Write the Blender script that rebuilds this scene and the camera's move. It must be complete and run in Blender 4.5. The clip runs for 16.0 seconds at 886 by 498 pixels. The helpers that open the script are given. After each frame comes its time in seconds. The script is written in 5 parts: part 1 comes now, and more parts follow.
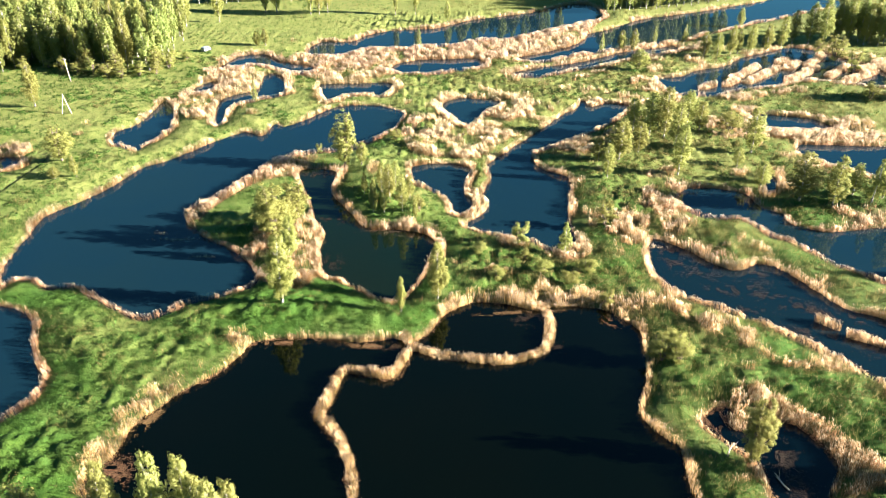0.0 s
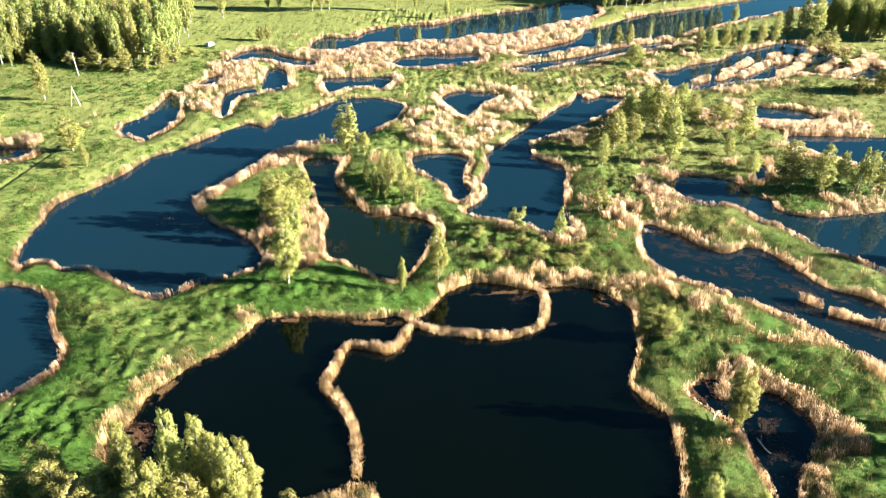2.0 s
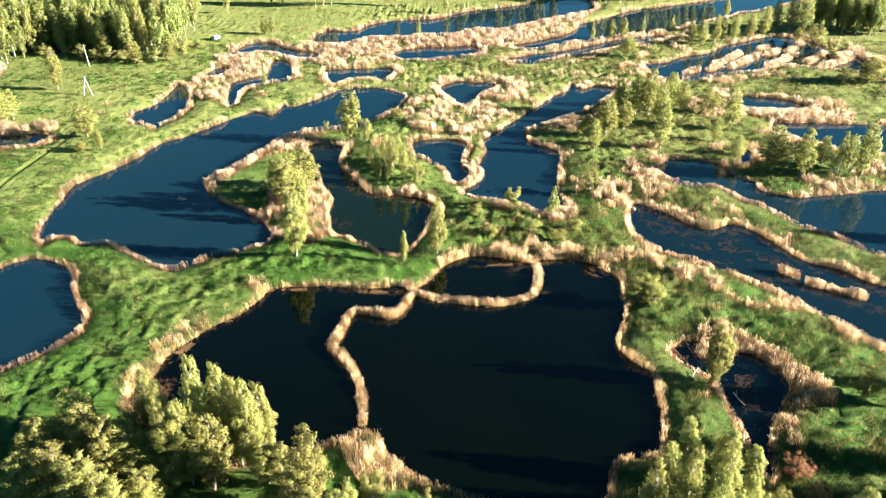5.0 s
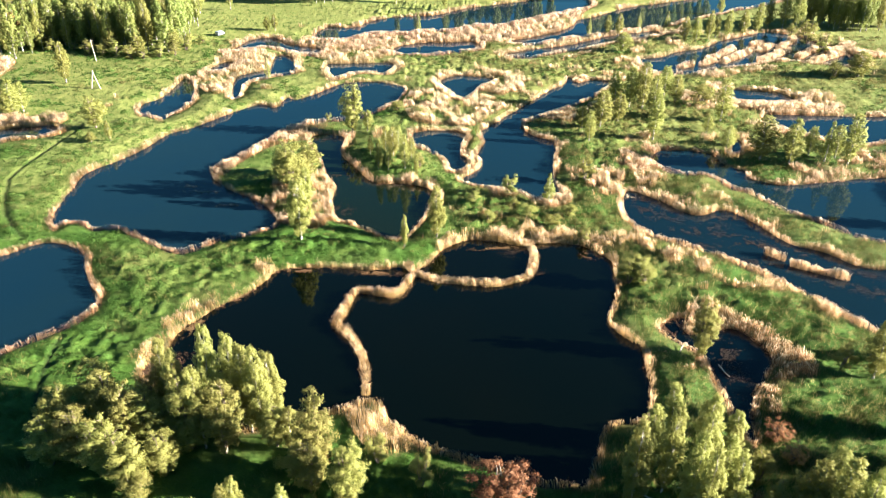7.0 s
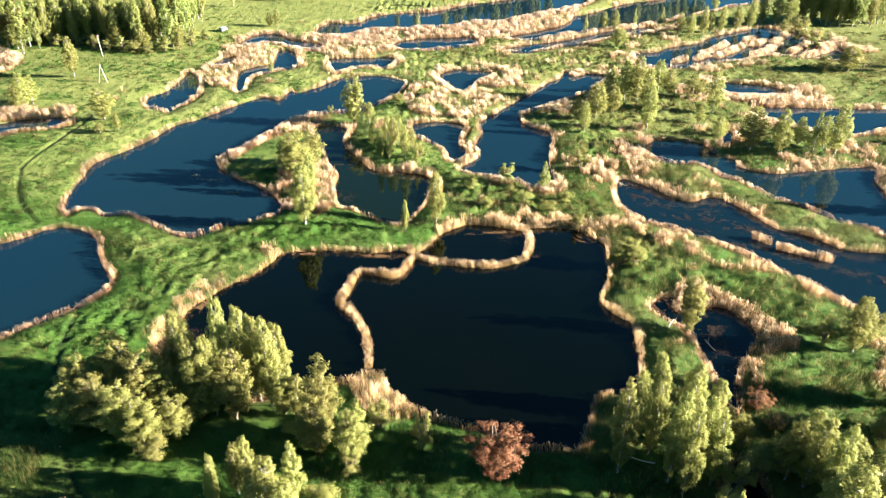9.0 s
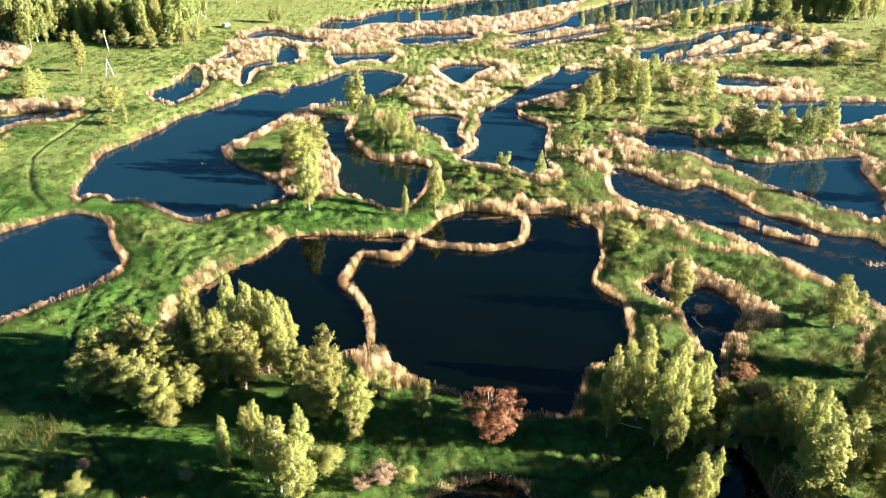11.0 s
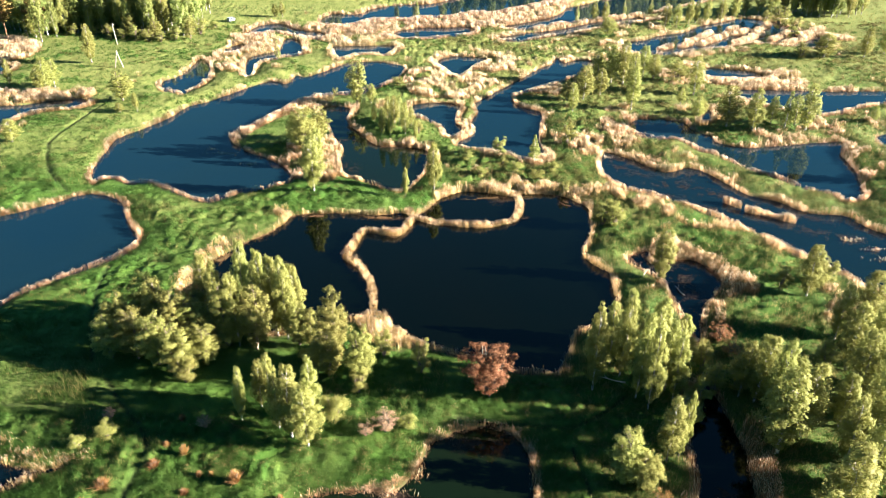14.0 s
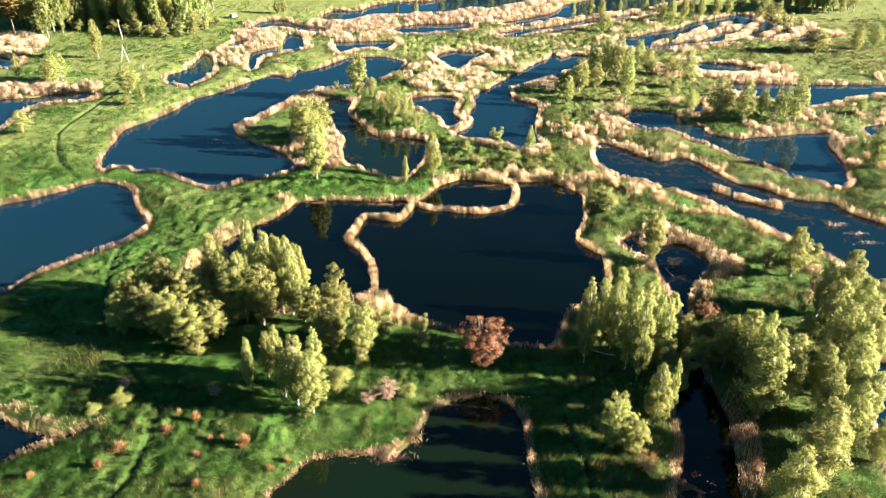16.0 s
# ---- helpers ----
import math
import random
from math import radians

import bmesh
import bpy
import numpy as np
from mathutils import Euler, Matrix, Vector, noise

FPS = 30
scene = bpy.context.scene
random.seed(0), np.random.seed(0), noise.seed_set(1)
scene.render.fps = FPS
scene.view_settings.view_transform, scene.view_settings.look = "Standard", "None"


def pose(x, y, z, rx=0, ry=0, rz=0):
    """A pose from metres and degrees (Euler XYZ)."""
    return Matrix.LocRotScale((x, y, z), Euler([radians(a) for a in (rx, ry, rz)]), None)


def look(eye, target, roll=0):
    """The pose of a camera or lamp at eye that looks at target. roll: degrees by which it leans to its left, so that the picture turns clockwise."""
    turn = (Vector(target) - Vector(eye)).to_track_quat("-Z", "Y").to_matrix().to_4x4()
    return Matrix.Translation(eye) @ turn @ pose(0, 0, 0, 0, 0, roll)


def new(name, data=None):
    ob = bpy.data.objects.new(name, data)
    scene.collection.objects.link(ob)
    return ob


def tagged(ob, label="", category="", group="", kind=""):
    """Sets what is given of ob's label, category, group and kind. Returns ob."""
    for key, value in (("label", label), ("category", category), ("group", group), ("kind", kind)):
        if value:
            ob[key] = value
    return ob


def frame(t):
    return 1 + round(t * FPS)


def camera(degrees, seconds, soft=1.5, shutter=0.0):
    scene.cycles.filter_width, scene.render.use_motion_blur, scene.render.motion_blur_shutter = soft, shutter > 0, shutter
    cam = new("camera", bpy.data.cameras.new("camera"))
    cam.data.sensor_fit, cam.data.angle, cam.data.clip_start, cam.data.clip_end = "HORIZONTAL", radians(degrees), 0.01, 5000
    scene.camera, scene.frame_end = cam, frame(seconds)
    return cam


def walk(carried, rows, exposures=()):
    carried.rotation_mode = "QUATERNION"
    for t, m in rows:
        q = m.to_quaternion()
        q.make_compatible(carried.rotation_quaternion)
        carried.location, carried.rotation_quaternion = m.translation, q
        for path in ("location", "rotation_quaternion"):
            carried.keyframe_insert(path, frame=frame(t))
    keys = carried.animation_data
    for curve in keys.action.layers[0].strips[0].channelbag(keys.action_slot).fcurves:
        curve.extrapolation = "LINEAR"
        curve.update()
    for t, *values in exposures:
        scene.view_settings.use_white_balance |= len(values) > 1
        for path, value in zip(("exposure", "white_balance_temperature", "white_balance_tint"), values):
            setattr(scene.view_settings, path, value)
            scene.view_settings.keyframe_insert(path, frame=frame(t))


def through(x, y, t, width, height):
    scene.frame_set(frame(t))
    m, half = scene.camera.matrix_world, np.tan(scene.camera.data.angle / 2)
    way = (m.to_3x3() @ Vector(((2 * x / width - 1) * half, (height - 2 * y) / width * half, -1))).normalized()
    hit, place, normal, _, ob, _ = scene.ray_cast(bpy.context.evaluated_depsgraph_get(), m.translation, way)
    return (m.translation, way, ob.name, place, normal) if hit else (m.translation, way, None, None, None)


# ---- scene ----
# The drone hangs 85 m above the ponds and draws back at about 3.7 m/s.
cam = camera(60, 16.0, soft=0.7)
ROWS = [
    (0.0, 0.000, -0.930, 85.000, -0.157, -29.634, -0.193),
    (1.0, -0.026, -4.581, 85.000, -0.177, -29.634, -0.193),
    (2.0, -0.044, -8.235, 85.000, -0.196, -29.634, -0.193),
    (3.0, -0.054, -11.890, 85.000, -0.216, -29.634, -0.193),
    (4.0, -0.058, -15.548, 85.000, -0.236, -29.634, -0.193),
    (5.0, -0.053, -19.207, 85.000, -0.256, -29.634, -0.193),
    (6.0, -0.042, -22.868, 85.000, -0.275, -29.634, -0.193),
    (7.0, -0.023, -26.532, 85.000, -0.295, -29.634, -0.193),
    (8.0, 0.003, -30.197, 85.000, -0.315, -29.634, -0.193),
    (9.0, 0.037, -33.865, 85.000, -0.334, -29.634, -0.193),
    (10.0, 0.078, -37.534, 85.000, -0.354, -29.634, -0.193),
    (11.0, 0.127, -41.205, 85.000, -0.374, -29.634, -0.193),
    (12.0, 0.182, -44.879, 85.000, -0.393, -29.634, -0.193),
    (13.0, 0.246, -48.554, 85.000, -0.413, -29.634, -0.193),
    (14.0, 0.316, -52.232, 85.000, -0.433, -29.634, -0.193),
    (15.0, 0.395, -55.911, 85.000, -0.453, -29.634, -0.193),
    (16.0, 0.480, -59.592, 85.000, -0.472, -29.634, -0.193),
]
walk(cam, [(t, pose(x, y, z, 90 + pitch, roll, yaw)) for t, x, y, z, yaw, pitch, roll in ROWS])

# ---- light: low evening sun from the east, clear sky ----
SUN_AZIMUTH, SUN_HEIGHT = -8.0, 17.5
sun_way = Vector((math.cos(radians(SUN_HEIGHT)) * math.cos(radians(SUN_AZIMUTH)),
                  math.cos(radians(SUN_HEIGHT)) * math.sin(radians(SUN_AZIMUTH)), math.sin(radians(SUN_HEIGHT))))
world = bpy.data.worlds.new("evening_sky")
scene.world = world
world.use_nodes = True
sky = world.node_tree.nodes.new("ShaderNodeTexSky")
sky.sky_type, sky.sun_disc = "NISHITA", False
sky.sun_elevation, sky.sun_rotation = radians(SUN_HEIGHT), radians(90.0 - SUN_AZIMUTH)
sky.air_density, sky.dust_density, sky.ozone_density = 1.0, 0.2, 2.0
back = world.node_tree.nodes["Background"]
back.inputs["Strength"].default_value = 0.0148
tint = world.node_tree.nodes.new("ShaderNodeMix")
tint.data_type, tint.blend_type = "RGBA", "MULTIPLY"
tint.inputs["Factor"].default_value, tint.inputs["B"].default_value = 1.0, (0.40, 1.0, 1.22, 1.0)
world.node_tree.links.new(sky.outputs[0], tint.inputs["A"])
world.node_tree.links.new(tint.outputs["Result"], back.inputs[0])
sun = new("sun", bpy.data.lights.new("sun", "SUN"))
sun.data.energy, sun.data.angle, sun.data.color = 5.0, radians(0.6), (1.0, 0.895, 0.82)
sun.matrix_world = look((0, 0, 60), Vector((0, 0, 60)) - sun_way)
scene.view_settings.exposure = 3.20


# ---- materials ----
def material(name):
    m = bpy.data.materials.new(name)
    m.use_nodes = True
    return m, m.node_tree.nodes, m.node_tree.links, m.node_tree.nodes["Principled BSDF"]


def noise_node(n, l, scale, detail=4.0, rough=0.6, where=None):
    t = n.new("ShaderNodeTexNoise")
    t.inputs["Scale"].default_value, t.inputs["Detail"].default_value, t.inputs["Roughness"].default_value = scale, detail, rough
    if where is None:
        where = n.new("ShaderNodeNewGeometry").outputs["Position"]
    l.new(where, t.inputs["Vector"])
    return t.outputs["Fac"]


def ramp(n, l, fac, stops):
    r = n.new("ShaderNodeValToRGB")
    e = r.color_ramp.elements
    while len(e) < len(stops):
        e.new(0.5)
    for k, (p, c) in enumerate(stops):
        e[k].position, e[k].color = p, (*c, 1.0)
    l.new(fac, r.inputs["Fac"])
    return r.outputs["Color"]


def blend(n, l, fac, a, b, how="MIX"):
    m = n.new("ShaderNodeMix")
    m.data_type, m.blend_type = "RGBA", how
    for sock, v in ((m.inputs["Factor"], fac), (m.inputs["A"], a), (m.inputs["B"], b)):
        if isinstance(v, (int, float)):
            sock.default_value = v
        elif isinstance(v, tuple):
            sock.default_value = (*v, 1.0)
        else:
            l.new(v, sock)
    return m.outputs["Result"]


def arith(n, l, how, a, b, clamp=False):
    m = n.new("ShaderNodeMath")
    m.operation, m.use_clamp = how, clamp
    for sock, v in ((m.inputs[0], a), (m.inputs[1], b)):
        if isinstance(v, (int, float)):
            sock.default_value = v
        else:
            l.new(v, sock)
    return m.outputs[0]


def bump(n, l, bsdf, height, strength, distance):
    b = n.new("ShaderNodeBump")
    b.inputs["Strength"].default_value, b.inputs["Distance"].default_value = strength, distance
    l.new(height, b.inputs["Height"])
    l.new(b.outputs["Normal"], bsdf.inputs["Normal"])


def attribute(n, name):
    a = n.new("ShaderNodeAttribute")
    a.attribute_name = name
    return a.outputs["Fac"]


def meadow_material():
    m, n, l, p = material("meadow")
    wide, mid, fine = noise_node(n, l, 0.035, 4), noise_node(n, l, 0.35, 6, 0.7), noise_node(n, l, 3.5, 5, 0.75)
    green = ramp(n, l, mid, [(0.28, (0.016, 0.050, 0.008)), (0.48, (0.042, 0.100, 0.013)), (0.64, (0.078, 0.138, 0.020)), (0.80, (0.13, 0.17, 0.040))])
    lush = ramp(n, l, fine, [(0.30, (0.010, 0.036, 0.006)), (0.52, (0.036, 0.094, 0.012)), (0.72, (0.094, 0.150, 0.024))])
    grass = blend(n, l, 0.5, green, lush)
    dry = ramp(n, l, fine, [(0.3, (0.16, 0.14, 0.05)), (0.7, (0.30, 0.25, 0.10))])
    patchy = ramp(n, l, wide, [(0.44, (0, 0, 0)), (0.70, (0.30, 0.30, 0.30))])
    grass = blend(n, l, patchy, grass, dry)
    hay = ramp(n, l, mid, [(0.25, (0.120, 0.142, 0.036)), (0.5, (0.160, 0.180, 0.048)), (0.75, (0.210, 0.215, 0.070))])
    grass = blend(n, l, attribute(n, "pale"), grass, hay)
    straw = ramp(n, l, fine, [(0.25, (0.055, 0.040, 0.018)), (0.6, (0.12, 0.09, 0.042)), (0.8, (0.20, 0.155, 0.08))])
    grass = blend(n, l, attribute(n, "reedy"), grass, straw)
    # near-black here paints the furrow's shade onto the trodden trail
    grass = blend(n, l, attribute(n, "trodden"), grass, (0.009, 0.013, 0.005))
    mud = ramp(n, l, mid, [(0.3, (0.035, 0.024, 0.014)), (0.7, (0.085, 0.055, 0.030))])
    grass = blend(n, l, attribute(n, "muddy"), grass, mud)
    l.new(grass, p.inputs["Base Color"])
    p.inputs["Roughness"].default_value = 0.9
    p.inputs["Specular IOR Level"].default_value = 0.15
    bump(n, l, p, blend(n, l, 0.5, mid, fine), 1.0, 0.35)
    return m


def water_material():
    m, n, l, p = material("pond_water")
    drift = noise_node(n, l, 0.02, 3)
    peaty = ramp(n, l, drift, [(0.35, (0.0001, 0.0003, 0.0003)), (0.65, (0.0002, 0.0005, 0.0003))])
    # teal of cloudy water, with extra blue painted in for reflected sky
    cloudy_sky_blue = ramp(n, l, drift, [(0.35, (0.0026, 0.0138, 0.0236)), (0.65, (0.0038, 0.0150, 0.0212))])
    olive = ramp(n, l, drift, [(0.35, (0.0020, 0.0062, 0.0026)), (0.65, (0.0036, 0.0060, 0.0018))])
    l.new(blend(n, l, attribute(n, "weedy"), blend(n, l, attribute(n, "turbid_sky_blue"), peaty, cloudy_sky_blue), olive), p.inputs["Base Color"])
    p.inputs["Roughness"].default_value = 0.04
    p.inputs["IOR"].default_value = 1.27
    bump(n, l, p, blend(n, l, 0.35, noise_node(n, l, 0.9, 3), noise_node(n, l, 5.0, 2)), 0.05, 0.06)
    return m


def leafy(name, dark, mid, light, through=0.35):
    """Foliage: colour varies leaf clump by leaf clump and from tree to tree, and light comes through."""
    m, n, l, p = material(name)
    each = n.new("ShaderNodeNewGeometry").outputs["Random Per Island"]
    tree = n.new("ShaderNodeObjectInfo").outputs["Random"]
    c = ramp(n, l, each, [(0.0, dark), (0.55, mid), (1.0, light)])
    hue = n.new("ShaderNodeHueSaturation")
    l.new(c, hue.inputs["Color"])
    l.new(arith(n, l, "MULTIPLY_ADD", tree, 0.028), hue.inputs["Hue"])
    hue.inputs["Hue"].links[0].from_node.inputs[2].default_value = 0.485
    l.new(arith(n, l, "MULTIPLY_ADD", tree, 0.3), hue.inputs["Value"])
    hue.inputs["Value"].links[0].from_node.inputs[2].default_value = 0.87
    l.new(hue.outputs["Color"], p.inputs["Base Color"])
    p.inputs["Roughness"].default_value = 0.6
    p.inputs["Specular IOR Level"].default_value = 0.12
    t = n.new("ShaderNodeBsdfTranslucent")
    l.new(hue.outputs["Color"], t.inputs["Color"])
    mix = n.new("ShaderNodeMixShader")
    mix.inputs["Fac"].default_value = through
    l.new(p.outputs[0], mix.inputs[1])
    l.new(t.outputs[0], mix.inputs[2])
    l.new(mix.outputs[0], n["Material Output"].inputs["Surface"])
    return m


def bark(name, pale, dark, scale):
    m, n, l, p = material(name)
    where = n.new("ShaderNodeTexCoord").outputs["Object"]
    fac = noise_node(n, l, scale, 5, 0.7, where)
    l.new(ramp(n, l, fac, [(0.42, dark), (0.55, pale)]), p.inputs["Base Color"])
    p.inputs["Roughness"].default_value = 0.85
    bump(n, l, p, fac, 0.5, 0.03)
    return m


def painted(name, colour, rough=0.5, metal=0.0, grime=0.35):
    m, n, l, p = material(name)
    fac = noise_node(n, l, 2.5, 5, 0.7)
    l.new(blend(n, l, arith(n, l, "MULTIPLY", fac, grime), colour, tuple(0.45 * c for c in colour)), p.inputs["Base Color"])
    p.inputs["Roughness"].default_value, p.inputs["Metallic"].default_value = rough, metal
    return m


MEADOW, WATER = meadow_material(), water_material()
BIRCH_LEAF = leafy("birch_leaves", (0.205, 0.228, 0.060), (0.252, 0.262, 0.076), (0.300, 0.296, 0.096), 0.48)
WILLOW_LEAF = leafy("willow_leaves", (0.185, 0.200, 0.052), (0.228, 0.230, 0.066), (0.275, 0.262, 0.084), 0.45)
FOREST_LEAF = leafy("forest_leaves", (0.145, 0.192, 0.050), (0.188, 0.226, 0.064), (0.240, 0.262, 0.086), 0.48)
# the low sun's red glow is mixed into the needle colour
PINE_LEAF = leafy("pine_needles", (0.050, 0.045, 0.012), (0.13, 0.085, 0.022), (0.24, 0.15, 0.05), 0.15)
RUSSET_LEAF = leafy("russet_leaves", (0.13, 0.062, 0.026), (0.26, 0.132, 0.058), (0.38, 0.225, 0.110), 0.38)
PALE_LEAF = leafy("withered_leaves", (0.20, 0.125, 0.075), (0.31, 0.205, 0.125), (0.42, 0.30, 0.19), 0.3)
DRY_LEAF = leafy("dry_leaves", (0.16, 0.085, 0.030), (0.30, 0.165, 0.062), (0.42, 0.27, 0.12), 0.25)
GRASS_BLADE = leafy("grass_blades", (0.032, 0.080, 0.014), (0.056, 0.122, 0.021), (0.084, 0.152, 0.031), 0.40)
SEDGE = leafy("sedge_blades", (0.075, 0.090, 0.022), (0.150, 0.145, 0.042), (0.26, 0.215, 0.085), 0.3)
STALK = leafy("reed_stalks", (0.29, 0.150, 0.058), (0.45, 0.268, 0.115), (0.57, 0.385, 0.190), 0.28)
PLUME = leafy("reed_plumes", (0.60, 0.462, 0.280), (0.69, 0.550, 0.350), (0.76, 0.640, 0.435), 0.32)
WEED = leafy("drifting_weed", (0.018, 0.012, 0.009), (0.034, 0.023, 0.016), (0.055, 0.038, 0.027), 0.05)
LITTER = leafy("reed_litter", (0.055, 0.030, 0.014), (0.115, 0.066, 0.032), (0.20, 0.125, 0.065), 0.1)
BIRCH_BARK = bark("birch_bark", (0.50, 0.48, 0.43), (0.06, 0.05, 0.045), 2.2)
GREY_BARK = bark("grey_bark", (0.20, 0.16, 0.12), (0.08, 0.06, 0.045), 6.0)
PINE_BARK = bark("pine_bark", (0.36, 0.17, 0.08), (0.12, 0.07, 0.05), 4.0)
POLE_WOOD = bark("weathered_wood", (0.48, 0.42, 0.35), (0.25, 0.21, 0.17), 5.0)


# ---- plan: where the water, the reeds and the trees are, in metres ----
PONDS = {}
PONDS['west_lake'] = (1.15, [(-90, 131.4), (-93.6, 140.2), (-94.7, 151.7), (-95.4, 163), (-90.7, 170.9), (-85.4, 181.5), (-81.5, 192.8), (-75.2, 199.1), (-69.6, 208.7), (-61.2, 219.1), (-59.3, 220.5), (-56.9, 219.1), (-53.6, 217.7), (-51.5, 227.3), (-48.4, 224.9), (-43.9, 229.9), (-37.9, 239.4), (-32.9, 243.8), (-25.6, 245.6), (-17.7, 243.4), (-11.3, 237.4), (-13.8, 223), (-20.4, 211.9), (-27.2, 204.5), (-31.5, 204), (-37.9, 202.7), (-43.5, 198.6), (-47.9, 192.8), (-53.4, 178.2), (-61, 167.5), (-61, 164), (-56.3, 156.7), (-48.5, 149.5), (-43.6, 145.5), (-40.4, 141), (-37.8, 133.8), (-43.3, 129.2), (-49.8, 125.9), (-53.5, 121.8), (-56, 120.3), (-60.8, 122.2), (-69.5, 127.9), (-74, 131.7), (-80.6, 131.2), (-85.1, 134.7), (-88.6, 133.4)])
PONDS['edge_pond'] = (1.4, [(-107.9, 111.6), (-101.3, 115.4), (-93.9, 121.8), (-90, 125), (-84.7, 125), (-78.6, 121.2), (-75, 114.8), (-71.7, 108.4), (-68, 103.6), (-67.4, 96.8), (-71.8, 90.3), (-78.3, 84.7), (-83.8, 78.1), (-87.5, 71.2), (-98.1, 60.2), (-121, 79.1), (-118.2, 100.2)])
PONDS['bank_pond'] = (2.4, [(-92.9, 249.7), (-86, 239.1), (-83, 227.1), (-83, 215.9), (-86.1, 208.5), (-88, 205), (-93.1, 208.4), (-96, 209.3), (-99.2, 219.3), (-95.4, 225.1), (-94.1, 231.2), (-93.8, 238.4)])
PONDS['hook_pond'] = (4, [(-85.6, 281), (-82.9, 294.6), (-79.6, 304.1), (-70.8, 306.7), (-63.6, 297.9), (-57.4, 294.1), (-49, 290.3), (-47.2, 279.1), (-53.7, 279.1), (-59.5, 282.6), (-70.7, 290), (-78.5, 286.1)])
PONDS['twin_pond'] = (4, [(-65.2, 278.6), (-58.8, 278), (-54.9, 267.2), (-53.6, 255.3), (-59.5, 251), (-62.9, 248), (-66.8, 244.5), (-68.3, 238.6), (-67.7, 228.8), (-70.1, 226.2), (-74.3, 243.9), (-72.9, 253.3), (-66.5, 259.5), (-64.3, 263.1)])
PONDS['sliver_pond'] = (4, [(-86.8, 258), (-84.6, 268.3), (-80.2, 271), (-78.4, 263.1), (-81.9, 255.7)])
PONDS['reed_pond'] = (5, [(-43.6, 267.3), (-35.7, 268.7), (-25.6, 269.4), (-19.3, 270.1), (-16, 265.2), (-19.9, 254.3), (-24.5, 256.1), (-32, 254.2), (-37, 248.2), (-38.9, 248.2), (-41.1, 257)])
PONDS['strip_pond'] = (5, [(-19, 283), (-16.5, 294.4), (-5.6, 300), (5.8, 300.9), (14.8, 301.8), (18.3, 292.7), (14.1, 286.2), (5.5, 283.2), (1.3, 280.3), (-7.3, 279.5)])
PONDS['far_river'] = (3, [(-54.6, 312), (-50.5, 326), (-38.6, 326.2), (-31.2, 338.6), (-19, 346.7), (-6.4, 348.9), (0.2, 352.1), (13.5, 365.3), (34.6, 377), (47.4, 384.4), (63.6, 397.2), (74.9, 400), (79.4, 379.2), (75.7, 367.3), (65.6, 359.3), (55.8, 350.5), (42.4, 340), (30.7, 330.1), (15.8, 327.2), (6.1, 319.7), (-5.9, 317.8), (-17.4, 315), (-30.2, 313.1), (-39.6, 304.6), (-50.7, 303.6)])
PONDS['east_river'] = (3, [(30.3, 302.3), (39.1, 308.6), (51.4, 318.1), (60.9, 329), (65, 340.6), (73.4, 346.7), (93.7, 367.3), (111.4, 376.8), (129.9, 386.7), (149.7, 398.4), (165.5, 407.9), (187.9, 423.6), (221.9, 445.4), (260.2, 471), (254.8, 436.5), (206.8, 399.8), (183.9, 386.6), (156.7, 367.1), (145.5, 360.2), (133.7, 351.4), (115, 337.9), (105.6, 329), (90.5, 323.3), (80, 318.7), (65.2, 309.8), (49.3, 301.3), (37.5, 294.8)])
PONDS['channel'] = (3, [(25.7, 280.4), (36.9, 288.8), (50.8, 295), (60.6, 300.6), (76.7, 313.1), (89.3, 317.6), (98, 321.2), (98.7, 312.7), (83.5, 304.1), (70.7, 296.7), (60.7, 289.6), (49, 283.6), (35.4, 275.6)])
PONDS['marsh_pond'] = (3, [(79.6, 274.3), (88.4, 277.8), (98.1, 286.4), (109.9, 291.7), (120, 302.8), (132.8, 311.1), (146.8, 319), (158, 311.4), (163.4, 299.2), (168.8, 285.6), (166.3, 264.6), (157.7, 264.5), (145.9, 269), (134.7, 272.3), (120.4, 265.5), (105.3, 260.9), (96, 255.2), (88.6, 255.1), (79.9, 257.5)])
PONDS['meadow_pond'] = (4, [(98.1, 238.7), (105.5, 237.1), (117.4, 234.5), (121.1, 231), (122.8, 222.6), (111.2, 220.6), (102.1, 222.5), (100.1, 228.5)])
PONDS['blue_pond'] = (3.5, [(104.4, 210.3), (113.3, 211), (131.5, 209.7), (149.9, 209.1), (169.7, 209.2), (183.2, 198.4), (160.7, 193.4), (155.4, 195.2), (141.5, 192.1), (133, 186.2), (126.1, 183.9), (118.5, 185), (111.3, 192), (104.5, 198.1)])
PONDS['mirror_pond'] = (2, [(61.1, 177.2), (66.2, 181.1), (77.6, 178.4), (79.9, 169.5), (84, 165.5), (84.3, 160.6), (90.8, 156.9), (100.1, 158.3), (114, 160.7), (121.3, 161.2), (116.7, 150.8), (114.8, 138.2), (112.5, 131.8), (109.7, 122.9), (103.4, 120.5), (102.2, 124.7), (96.2, 128.4), (90.8, 136.5), (85.2, 141.4), (80.2, 151.4), (76.2, 154.5), (73, 162.1), (64.5, 163.1), (59.8, 169.6)])
PONDS['corner_pond'] = (3, [(133.1, 165.1), (137.8, 168.1), (142.3, 168.6), (154.7, 167.6), (146.7, 154.2), (135.2, 155.6), (131.3, 157.4)])
PONDS['notch_pond'] = (3, [(86, 184.4), (90.5, 191.4), (90, 184.1), (86, 177.1), (83.4, 176)])
